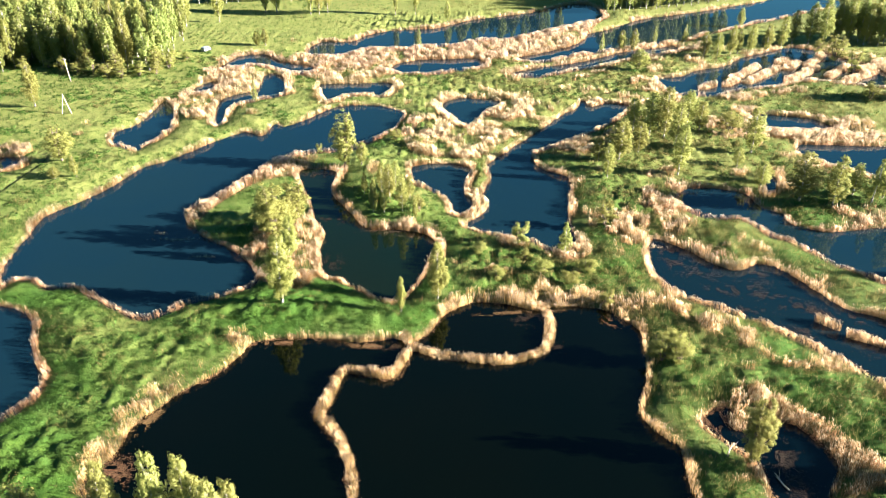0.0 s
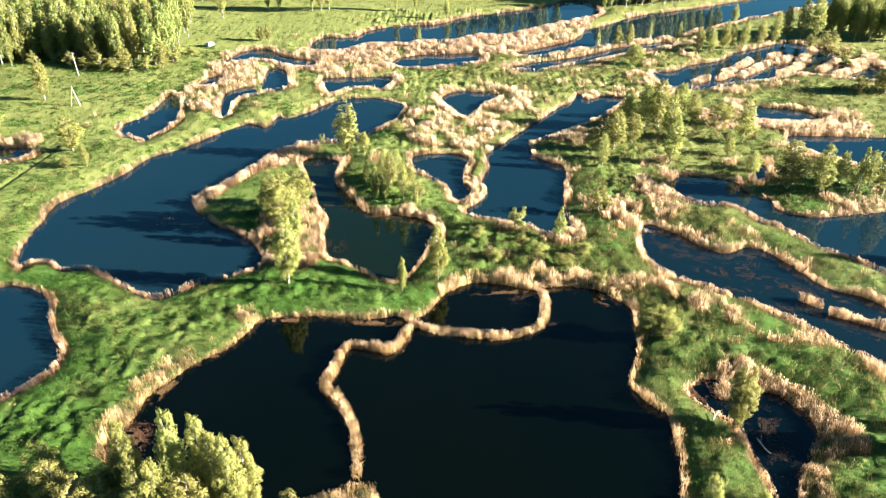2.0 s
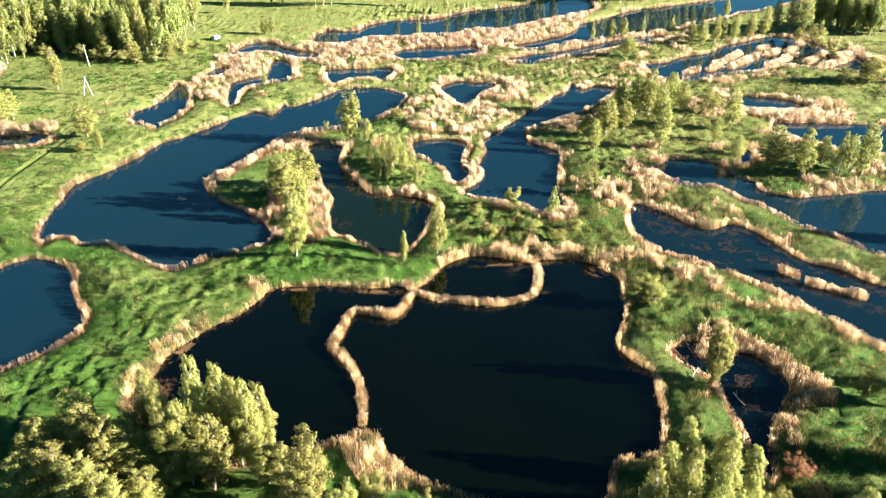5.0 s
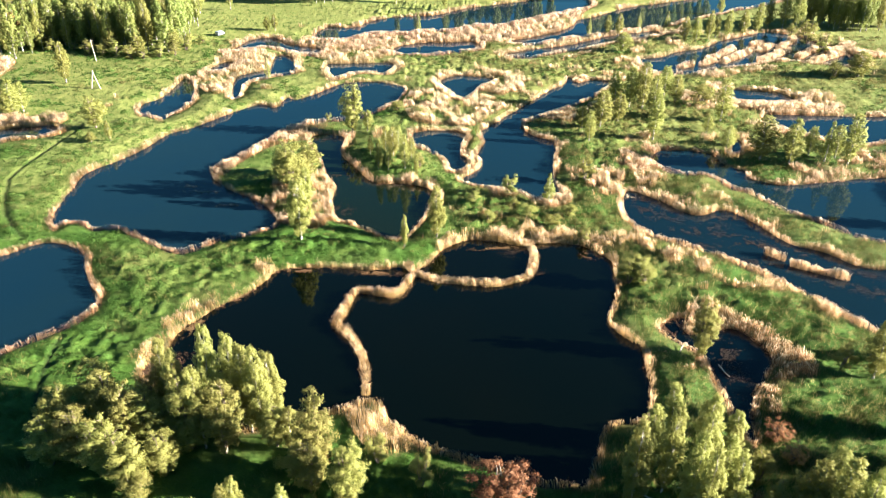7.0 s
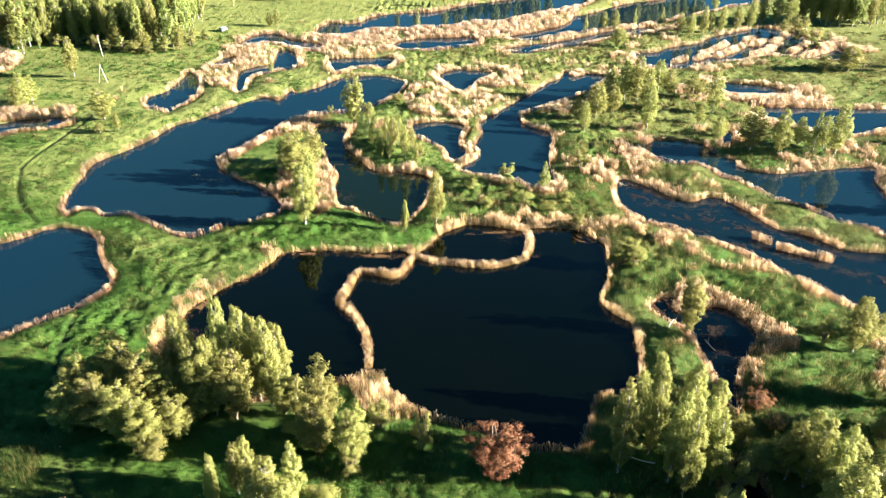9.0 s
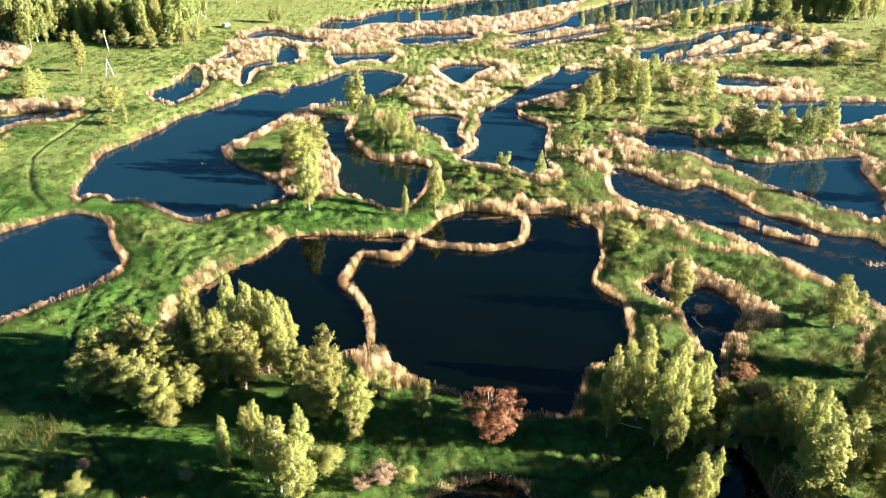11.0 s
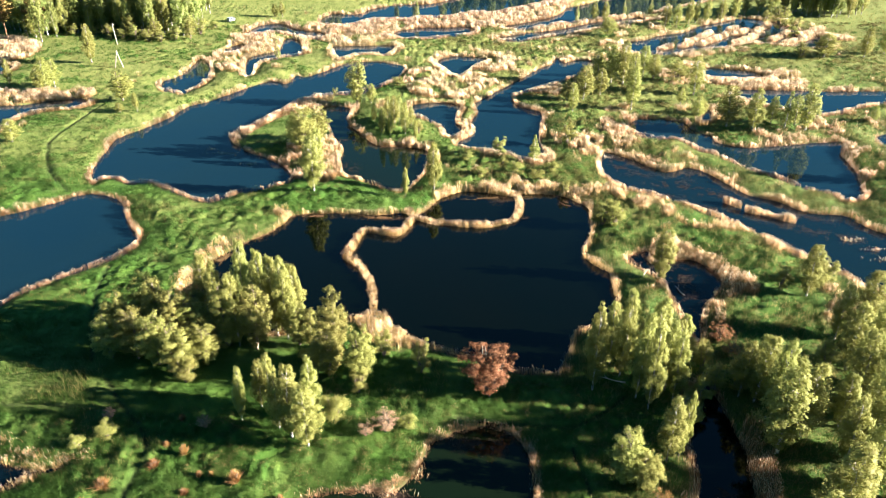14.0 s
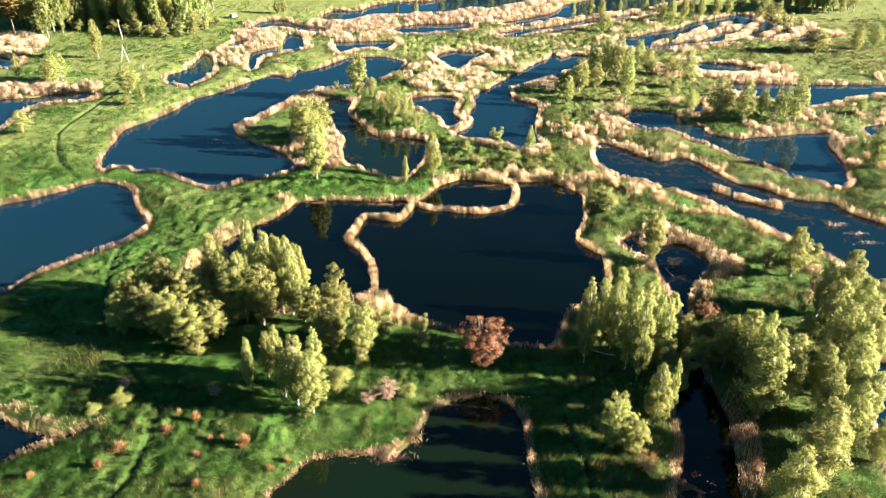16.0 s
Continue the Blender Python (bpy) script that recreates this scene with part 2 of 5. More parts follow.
PONDS['east_lake'] = (1.9, [(46.6, 150), (49.7, 153.6), (54.8, 149.2), (60.5, 141.6), (64, 139.5), (69.7, 142.8), (75.3, 136.7), (80, 125.1), (86.4, 121.5), (91.1, 114.8), (99.8, 113.2), (102.2, 107.5), (107.8, 100.9), (116.1, 89.2), (122.3, 76.4), (100.5, 59.8), (91.9, 70.9), (88, 82.6), (85.2, 88), (81.2, 92.2), (78.1, 97.6), (73.9, 104.8), (69, 111), (64.2, 117.1), (58.3, 122.2), (51.4, 126.9), (46.3, 132.3), (45.1, 140.8)])
PONDS['rim_pond'] = (3, [(84.4, 64.8), (87, 65.4), (90.6, 60.5), (87.3, 55.3), (84.3, 57.6)])
PONDS['south_east_pond'] = (2.5, [(76.4, 48.3), (78.9, 49), (83.3, 46.7), (86, 35.1), (75.9, 18.6), (67.2, 17.5), (66.9, 22.4), (70, 31), (73, 40.6)])
PONDS['dark_ditch'] = (1.8, [(44.8, 50.9), (47.2, 48.4), (47.6, 40.3), (47.5, 32.9), (46.1, 25.1), (44.7, 19.3), (43.5, 14), (41.2, 7.9), (30.8, 8), (33.5, 17), (35.2, 20.4), (37.9, 27.4), (38.7, 33.7), (39.4, 39.3), (41.7, 46)])
PONDS['bog_pond'] = (0.9, [(41.6, 92.6), (45.1, 95.8), (48, 95.6), (46.6, 91.6), (48.8, 90.4), (52.2, 92.2), (56.8, 92.2), (59.6, 87.1), (60.3, 82.5), (56.5, 77), (53.2, 72.3), (51, 67.6), (49.5, 61.9), (47.9, 61.4), (47.7, 70.5), (47.2, 77.3), (47.4, 82.5), (42.8, 89.6)])
PONDS['middle_lake'] = (1.6, [(-51.8, 79.4), (-49.3, 85), (-49.1, 91.3), (-44.8, 98), (-38.6, 105.4), (-36, 109.3), (-33.6, 114), (-24.4, 115), (-15.1, 114), (-8.3, 115), (-5, 114), (-2.5, 116.5), (1.1, 122.9), (6.5, 126.7), (12.8, 126.7), (19, 124.3), (22.7, 125.6), (31.6, 124.8), (35.4, 121.1), (38.3, 117.5), (37.6, 110.2), (36.3, 104.2), (34.2, 97.5), (33.2, 93.7), (35.6, 88.7), (37.3, 86.2), (36.8, 79.9), (37, 76.9), (35, 70), (33.3, 66.6), (28.6, 65.7), (25.4, 62), (22.4, 53.8), (17.6, 52.6), (13, 53.3), (6.6, 57), (-0.1, 59.5), (-3.6, 61.7), (-7.3, 65.9), (-11.3, 71.1), (-16.4, 68.9), (-23.4, 66.1), (-32.3, 64.8), (-41.6, 68.9), (-48.7, 74.9)])
PONDS['south_pond'] = (1.3, [(-23.9, 18.1), (-22, 20.9), (-20.6, 22.6), (-18.9, 25.4), (-14.3, 26.6), (-10.9, 26.6), (-5.7, 26.8), (-4.1, 28.3), (-2, 32.7), (-1.1, 36), (2.1, 38), (4, 39.3), (8.8, 40), (12.4, 38.2), (14.4, 33.9), (14.7, 28.2), (14.9, 22.4), (15.4, 17.5), (14.6, 8.9), (-4.6, 4.6), (-23.9, 10.9)])
PONDS['south_west_pond'] = (0.5, [(-70.1, 35.2), (-66.5, 33.2), (-62.9, 31.5), (-57.5, 30.9), (-55.6, 31.3), (-59.1, 29.4), (-60.7, 27.2), (-64.7, 24.8), (-69.9, 21.1), (-79.6, 27.3), (-77.7, 35.4)])
PONDS['west_pond'] = (2.5, [(-147.5, 191.8), (-137.1, 194.3), (-131, 197.9), (-118.3, 200.4), (-115, 191.9), (-126.9, 187.1), (-131.3, 182.1), (-132.5, 174.6), (-132.3, 162.2), (-142.3, 149.2), (-165, 176.6)])
PONDS['west_sliver'] = (2.5, [(-173.4, 244.4), (-168.1, 242.8), (-159.6, 236.5), (-160.5, 227.9), (-164.7, 227.9), (-178.7, 230.2)])
PONDS['island_pond'] = (2.6, [(-38.6, 190.4), (-33.9, 193), (-27.4, 190.4), (-27.2, 179.3), (-26.2, 174.4), (-21, 165.1), (-16.9, 158.5), (-10.7, 157.6), (-5.5, 156.8), (-2, 154.1), (-0.3, 149.7), (-2.6, 138.7), (-4.8, 132.3), (-6.9, 127.9), (-9.7, 126.6), (-13.5, 127.8), (-16, 130.5), (-21.7, 134.9), (-25.2, 137.8), (-27.4, 147.4), (-27.2, 154.9), (-30, 160.6), (-32.5, 170.7), (-35.6, 179.1)])
PONDS['loop_pond'] = (3, [(-8.4, 191.6), (-5.3, 195.9), (3.3, 196.3), (9.1, 192.5), (7, 182.4), (6.8, 177.5), (8.9, 171.3), (7, 164.7), (4, 164.7), (2.3, 171.6), (-2.7, 178.7), (-6.4, 182.9)])
PONDS['long_pond'] = (2, [(47.5, 250.7), (53.4, 248.4), (63.9, 245), (54.7, 229.7), (41.9, 216.4), (29.4, 204.8), (26.5, 200.6), (28.2, 193.3), (33.7, 188.5), (34.8, 185.6), (34.1, 178.4), (32.4, 169.6), (31.2, 158.8), (31.8, 152.1), (28.5, 147.6), (25.2, 146.8), (20.8, 150.9), (15.1, 153.6), (9.3, 156.3), (5.9, 159.9), (9.8, 165.5), (11.8, 171), (10.7, 176.4), (13.1, 186.6), (12.7, 195.6), (20.1, 206.6), (26.5, 216.8), (31.8, 224.4), (39.2, 236.1), (45.2, 243.2)])
PONDS['fork_pond'] = (4.5, [(0.2, 245.1), (5, 252.1), (12.7, 252.2), (21.3, 247.8), (13.7, 234.7), (9.5, 225.4), (4.6, 230.4)])
DIKES = [
    (0.42, [(-4.9, 112.3), (-6.7, 107.2), (-8.5, 103.8), (-12.6, 104.3), (-15.9, 105.2), (-17.3, 103.6), (-17.8, 102.2)]),
    (0.36, [(-17.6, 101.6), (-18.3, 97.7), (-19.4, 93.5), (-15.9, 89), (-13.7, 84), (-12.5, 78.3), (-12.1, 73.1)]),
    (0.42, [(-6.6, 115.2), (-4.4, 111.8), (-1.2, 110), (1, 109.3), (5.9, 108.3), (11.6, 107.7), (15.9, 109.3), (19.4, 111.6), (20.8, 116.8), (21, 121.9), (20.4, 125.7)]),
]
MARSH_DIKES = [
    (1.6, [(107.5, 274), (121.5, 289.9)]),
    (1.6, [(111.5, 270.6), (128, 286.9)]),
    (1.5, [(132, 294.5), (136.8, 300.1)]),
    (1.5, [(132.3, 287), (139.7, 296.1)]),
    (1.7, [(127, 272.1), (143.7, 288.5)]),
    (1.5, [(142.5, 292.3), (152.7, 304.3)]),
    (1.7, [(144.3, 277.7), (156.4, 290.2)]),
    (2, [(149.4, 272.9), (162.5, 282.8)]),
    (1.3, [(102.8, 267.2), (108.1, 272.6)]),
    (1.3, [(93, 263.3), (97.6, 267.2)]),
    (1.5, [(50.7, 246), (53.3, 248.4)]),
    (0.25, [(72.7, 120.5), (75.3, 117.8)]),
    (0.4, [(76.6, 115.4), (79.7, 113.8), (85.4, 109.9)]),
    (2, [(160.4, 285), (173.7, 296.5)]),
]
REED_FIELDS = {}
REED_FIELDS['centre'] = (0.35, [(-11.1, 224.8), (-3.4, 236.1), (10.7, 224.9), (17.3, 218.7), (21.3, 215.5), (16.6, 207.9), (11.2, 198.3), (3.4, 199.1), (-6.2, 200.3), (-10.4, 207.8)])
REED_FIELDS['north_a'] = (0.75, [(-53, 305.9), (-18.4, 315.5), (29.3, 330.5), (74.5, 366.1), (65, 340.6), (49.2, 316.2), (22.4, 297.7), (-17.2, 291.2), (-18.4, 275.3), (-42.6, 270.3), (-58, 289.3)])
REED_FIELDS['twin'] = (0.9, [(-88.7, 251.1), (-86.3, 266.7), (-82.1, 290.6), (-71.3, 290.7), (-66.9, 260.4), (-74.1, 242.6), (-72, 230.9), (-79.6, 229.3)])
REED_FIELDS['bog_a'] = (1.3, [(48.6, 98.1), (52.8, 95.1), (52, 88.4), (47.6, 78.1), (46.1, 81.4), (45.6, 89.3)])
REED_FIELDS['bog_b'] = (1.3, [(55.5, 74.9), (59.2, 78.1), (64.2, 83.1), (62.7, 78.1), (57.9, 73.4), (54.9, 66.8), (53.8, 69)])
REED_FIELDS['bog_wall'] = (1.3, [(52.3, 99.7), (56.7, 96.3), (62.3, 88.9), (66.3, 81.4), (64.1, 76.3), (58.9, 81.9), (54.2, 89.4), (50.9, 94.1)])
REED_FIELDS['island_side'] = (0.6, [(-39.2, 161.4), (-28.9, 158.1), (-25.8, 142.7), (-27.4, 130.6), (-35.7, 132.9), (-42.4, 142.6), (-43.6, 151.6)])
REED_FIELDS['island_rim'] = (1.2, [(-62.3, 169.8), (-58.6, 181.3), (-52.7, 193.8), (-40.4, 200.9), (-36.0, 190.4), (-47.7, 181.8), (-54.3, 170.0), (-57.6, 160.0)])
REED_FIELDS['west_bank'] = (0.2, [(-52.8, 79.6), (-50.2, 85.2), (-50, 91.6), (-45.6, 98.6), (-39.4, 106), (-36.6, 110), (-34.2, 114.8), (-36.6, 115.6), (-39, 111.2), (-42, 107), (-48, 99.8), (-52.4, 92.4), (-52.8, 86), (-55.4, 80.8)])
REED_FIELDS['isthmus'] = (1.0, [(-39.4, 115.4), (-35.8, 116.4), (-34.8, 112.6), (-37.6, 110.8)])
REED_FIELDS['south_clump'] = (0.9, [(-9.8, 26.4), (-6.6, 26.2), (-2.8, 27.3), (-2.2, 29.8), (-5.8, 28.6), (-9.4, 28.0)])
REED_FIELDS['cape'] = (1.3, [(-15.6, 71), (-12, 74.2), (-7.8, 71.6), (-3.2, 61.9), (-7.2, 58.2), (-12.8, 61.9)])
REED_FIELDS['mid_east'] = (0.7, [(41.6, 164.1), (47.8, 164.1), (48.8, 156.9), (43.7, 148.9), (40.1, 152.8)])
REED_FIELDS['mid_reeds'] = (0.5, [(-0.7, 122.5), (1.9, 126.6), (7.3, 130), (14, 130), (20.4, 128), (29.8, 128.9), (36.5, 125.3), (36.8, 120.7), (31.6, 123.1), (22.6, 124.2), (18.9, 122.6), (12.3, 125), (6.5, 125), (1.9, 121.5)])
REED_FIELDS['blue_bank'] = (1, [(84.1, 230.4), (107.1, 220.7), (131.3, 220.8), (131.5, 211.6), (112.7, 213.8), (92.5, 213.6), (82.4, 213.6)])
REED_FIELDS['ditch_bank'] = (1.3, [(49, 40.1), (52.3, 38.6), (48.2, 19.9), (45.3, 16.5), (46, 25.6)])
REED_FIELDS['west_marsh'] = (1.3, [(-189.9, 278.2), (-167.7, 272.5), (-159.7, 259.7), (-160.9, 246.8), (-173.1, 244.2)])
REED_FIELDS['west_marsh_b'] = (1.3, [(-152.9, 203.2), (-134.5, 206.5), (-118.6, 206.5), (-118.1, 200.1), (-137.4, 195.2), (-147.8, 192.7)])
TRAILS = [
    [(-60.7, 56.5), (-65.3, 68), (-68.4, 78.8), (-70, 89.8)],
    [(-56.3, 51.3), (-51.5, 44.9), (-46.2, 38.9), (-43.6, 33.4), (-43.8, 25.9), (-44, 20.3), (-45.3, 17.1)],
    [(20.9, 33.9), (21.5, 29.4), (22.6, 22.2), (22.4, 16.6)],
    [(-75.3, 45.7), (-67, 44.6), (-55, 43.7), (-51.3, 44.1)],
    [(-114.4, 203.3), (-109.5, 195.2), (-112.9, 164.2), (-110.6, 152.6), (-103.5, 137.8), (-94.2, 126.4)],
    [(3.2, 41.7), (12.7, 40.2), (22, 38.7), (32, 46.2)],
]
REED_TUFTS = [
    (-68.6, 36.3, 4, 1.6, 170),
    (-61.7, 33.2, 4, 1.5, 190),
    (-55.5, 32.8, 5, 1.3, 110),
    (-59.5, 28.6, 1.5, 1.0, 90),
    (-64.8, 155.3, 2, 0.5, 30),
    (-60.1, 152.6, 5, 0.7, 70),
    (-51.9, 144.7, 2.5, 0.6, 70),
    (95.5, 100.9, 3, 1, 60),
    (98.4, 96.4, 3, 0.8, 50),
    (99.9, 92.1, 4, 0.8, 60),
    (60.9, 147.6, 6, 1, 60),
    (48.1, 149.7, 3, 1, 50),
    (61.5, 143.9, 4, 2.5, 260),
    (-6.5, 26, 3.2, 1.3, 260),
    (-9.2, 26.6, 2, 0.8, 80),
    (-2.5, 30.3, 1.2, 2, 110),
    (15, 34.1, 0.8, 3, 110),
    (14.8, 25.9, 0.8, 3, 130),
    (15.4, 20.2, 0.9, 3, 120),
]
WOODS = {}
WOODS['forest_edge'] = [(-168.2, 266), (-154.5, 288.4), (-134.5, 281.3), (-118.3, 277.2), (-104.2, 278.7), (-106.8, 319.9), (-119.5, 382.5), (-148.7, 437.3), (-257.2, 468.8), (-254.4, 380.8)]
WOODS['far_wood'] = [(79.8, 380.1), (118.3, 390.5), (184.9, 424), (229.7, 485.8), (90.6, 474.4)]
WOODS['near_river_wood'] = [(166.7, 322.7), (190.8, 314.1), (230.8, 342.4), (234.7, 387), (206.6, 386.6)]
WOODS['north_wood'] = [(3.2, 407.4), (50.5, 413.6), (79.6, 419.6), (94, 474.5), (6.9, 473.1)]
WOODS['far_edge'] = [(-121.6, 395.1), (-85.4, 398.2), (-53.1, 414.9), (6.3, 424.4), (7, 482.2), (-144.8, 479.7)]
TREES = {}
TREES['south_bank'] = [
    ('birch', -30.4, 40, 10.7, 2.7),
    ('birch', -28, 43.4, 9.9, 3.5),
    ('birch', -26.5, 43.7, 10.5, 3.5),
    ('birch', -21.9, 36.2, 13.9, 6.1),
    ('birch', -19.2, 34.4, 12.4, 6),
    ('birch', -24.2, 38.3, 11.2, 3.8),
    ('birch', -19.1, 40.4, 12.3, 3.8),
]
TREES['willow_clump'] = [
    ('willow', -53.2, 66.5, 12.0, 7.4),
    ('willow', -57.6, 62.4, 10.6, 7.2),
    ('willow', -46.3, 60.2, 12.8, 6.8),
    ('willow', -52.4, 56.6, 11.0, 7.8),
    ('willow', -43.4, 51.4, 11.6, 6.4),
    ('willow', -48.0, 54.6, 11.4, 6.8),
    ('willow', -57.0, 56.8, 9.0, 7.0),
    ('willow', -49.6, 62.2, 13.0, 6.4),
    ('willow', -40.8, 61.0, 8.6, 5.2),
    ('willow', -45.0, 65.8, 9.6, 5.4),
    ('willow', -39.6, 54.4, 8.6, 6.0),
    ('willow', -31.8, 58.8, 13.4, 7.1),
    ('willow', -36.9, 60.2, 14.7, 6.5),
    ('birch', -43.1, 68.1, 15.0, 5),
    ('birch', -34.5, 64.1, 20.2, 5.3),
    ('birch', -29.2, 64.4, 17.5, 5.5),
    ('birch', -25.7, 65.7, 15.3, 4.9),
    ('willow', -17.4, 53.9, 16.5, 6.4),
    ('willow', -18.1, 51.3, 10.5, 6.5),
    ('willow', -12.7, 48, 12.4, 5.8),
    ('willow', -24.5, 60.2, 9.3, 5.4),
    ('bush', -9, 56.5, 6.1, 4.4),
    ('bush', -2.3, 52.2, 7.2, 4.1),
]
TREES['willow_clump_more'] = [
    ('willow', -43.5, 60.5, 11.0, 7.0),
    ('bush', -37.2, 59.7, 5.4, 5.4),
    ('bush', -42.2, 50.1, 5.7, 5.3),
    ('bush', -20.6, 54.8, 5.5, 6.3),
]
TREES['willow_clump_b'] = [
    ('birch', -39.5, 64.5, 15.9, 4.6),
    ('birch', -35.2, 59.9, 15.1, 5.2),
    ('birch', -26.9, 62.4, 17.4, 5),
    ('birch', -32.6, 69.1, 16.8, 4.8),
    ('birch', -22.2, 59.3, 8.4, 4.3),
]
TREES['spit'] = [
    ('russet', 8.9, 46.1, 11.2, 9.9),
    ('birch', 26.2, 47.1, 17.1, 4.6),
    ('birch', 31.4, 50.4, 16.6, 4.5),
    ('birch', 33.1, 45.5, 17.2, 4.5),
    ('birch', 34.5, 42.9, 16.9, 4.3),
    ('birch', 38.6, 47.9, 14.2, 4.6),
    ('birch', 37.6, 52.9, 12.7, 4.6),
    ('birch', 35.8, 62, 10.9, 4.4),
    ('birch', 42.2, 54.6, 9.2, 4.2),
    ('birch', 34.4, 31.1, 12.3, 4.5),
    ('birch', 36.7, 32.6, 13.2, 2.4),
    ('willow', 27.3, 27, 11, 6.4),
    ('willow', 29.8, 25.8, 7.7, 5.2),
    ('bush', 46.1, 52.9, 7.3, 4.1),
    ('bush', 45, 57.3, 3.6, 4.3),
    ('bush', 28.2, 52.9, 4.8, 4.1),
    ('bush', 47, 47.9, 6.6, 5),
    # unseen bush, added so that its shadow falls on the bank to the west
    ('bush', 39, 37.9, 8.6, 5.3),
]
TREES['spit_more'] = [
    ('bush', 43.1, 44.7, 7.7, 4.9),
    ('bush', 50.5, 47.9, 7.2, 4.6),
]
TREES['east_wood'] = [
    ('birch', 51.8, 33.2, 16.1, 8.7),
    ('birch', 56.7, 36.6, 14.5, 6.5),
    ('birch', 52.4, 44.7, 13.9, 5.9),
    ('birch', 50.5, 46.3, 11.2, 5),
    ('birch', 53.3, 40.2, 15.4, 4.8),
    ('birch', 78, 61.9, 14.8, 7.2),
    ('birch', 73.6, 61.9, 12.1, 4.4),
    ('birch', 69.2, 44.7, 14.6, 7.5),
    ('birch', 76.8, 54.6, 13.9, 6.9),
    ('birch', 65.9, 33.2, 16.1, 7.6),
    ('birch', 73.4, 43.1, 13.4, 4.9),
    ('birch', 51.9, 16.8, 17.4, 8.4),
    ('birch', 58.3, 22.2, 11.4, 5),
    ('birch', 65.9, 23.9, 9.3, 4.8),
    ('birch', 67.4, 30.6, 11.7, 4.5),
    ('birch', 74.5, 76.5, 11.8, 6.2),
    ('birch', 61.1, 30.6, 12.8, 5.4),
    ('birch', 47.2, 10.9, 14.9, 6.9),
]
TREES['east_wood_more'] = [
    ('bush', 70, 78.8, 5.9, 4.8),
    ('bush', 80.6, 81.1, 6, 4.9),
    ('bush', 67.7, 52.8, 6.7, 5.2),
    ('bush', 89.8, 67.8, 4.4, 4.5),
]
TREES['herbs'] = [
    ('dry', -41.2, 30.3, 1.7, 2.2),
    ('dry', -37.5, 32.8, 2.3, 1.6),
    ('dry', -47.3, 26.4, 1.6, 2.8),
    ('dry', -48.9, 22.7, 2.0, 1.5),
    ('dry', -58.0, 20.8, 1.3, 1.5),
    ('dry', -28.6, 27.2, 2.6, 2.4),
    ('dry', -35.4, 25.1, 1.3, 1.5),
    ('dry', -33.7, 18.9, 1.8, 1.5),
    ('dry', -40.7, 34.6, 1.4, 1.4),
    ('dry', -32.4, 28.4, 1.1, 1.1),
    ('dry', -34.1, 28.4, 1.3, 1.2),
    ('dry', -40.0, 40.3, 1.3, 1.4),
    ('dry', -24.0, 22.6, 1.4, 1.4),
    ('dry', -21.8, 24.5, 1.5, 1.2),
    ('rusty', 52.2, 61.9, 3.9, 5.5),
    ('rusty', 52.4, 56.4, 4.3, 4.7),
    ('rusty', 47.4, 22.2, 3.4, 2.5),
    ('rusty', 31.4, 22.3, 3.4, 4.2),
    ('pale', -7.7, 37.7, 4.2, 4.6),
    ('pale', -10.6, 36.6, 2.6, 3.0),
    ('pale', -35.7, 38.2, 2.6, 2.6),
    ('pale', -51.3, 40.4, 2.2, 2.4),
]
TREES['herbs_more'] = [
    ('dry', -17.7, 56.5, 3, 4.2),
    ('bush', -50.5, 36.9, 3.6, 4.2),
    ('bush', -54.4, 35.0, 2.6, 3.2),
    ('bush', -12.6, 46.5, 5.3, 4),
    ('bush', -15.9, 40.4, 5.2, 5.7),
    ('bush', -4.3, 38.4, 3.0, 3.6),
]
TREES['east_wood_b'] = [
    ('birch', 70.1, 40.1, 14.3, 6.1),
    ('birch', 71.3, 52.8, 13.9, 6.2),
    ('birch', 74.7, 47.8, 14.7, 6),
    ('birch', 63.7, 38.7, 10.9, 5.1),
    ('birch', 61.6, 25.7, 13.6, 6.4),
    ('birch', 58.1, 43.9, 9.4, 6.1),
    ('birch', 55.4, 50.3, 9.3, 5.5),
    ('birch', 30.6, 54.7, 13, 4.6),
    ('birch', 40.2, 59.7, 9.8, 5),
    ('birch', 39.3, 45.5, 14, 4.5),
    ('birch', 45.7, 62, 5.9, 3.7),
]
TREES['bog'] = [
    ('willow', 46.6, 83.2, 13.3, 5.4),
    ('bush', 39.3, 107.5, 6.8, 7.4),
    ('bush', 42, 106.4, 6.1, 5.9),
]
TREES['island'] = [
    ('birch', -30.8, 124.7, 15.3, 6.9),
    ('birch', -0.4, 127, 12.9, 5.2),
    ('birch', -7.5, 122.4, 8.1, 2.2),
    ('willow', -36.7, 148.9, 15, 9.1),
    ('willow', -33.7, 159.6, 11.1, 7.4),
    ('willow', -35.4, 154.1, 9, 7.8),
    ('willow', -26, 192.5, 16.5, 8.3),
    ('birch', -16.2, 165.5, 8.8, 2.9),
    ('birch', -12.4, 170.1, 9.7, 4.5),
    ('birch', -9, 164.1, 10.0, 3.7),
    ('birch', -19.1, 174.9, 5.6, 2.3),
    ('bush', 17.9, 149, 6.1, 5.3),
    ('bush', -5, 164.1, 4.8, 3.7),
    ('bush', 38.4, 157.6, 7.2, 5.8),
    ('bush', -34.4, 203.2, 3.3, 2.6),
    ('poplar', 27.4, 145.3, 8.4, 4.2),
    ('poplar', 11.7, 190.5, 4.7, 2),
]
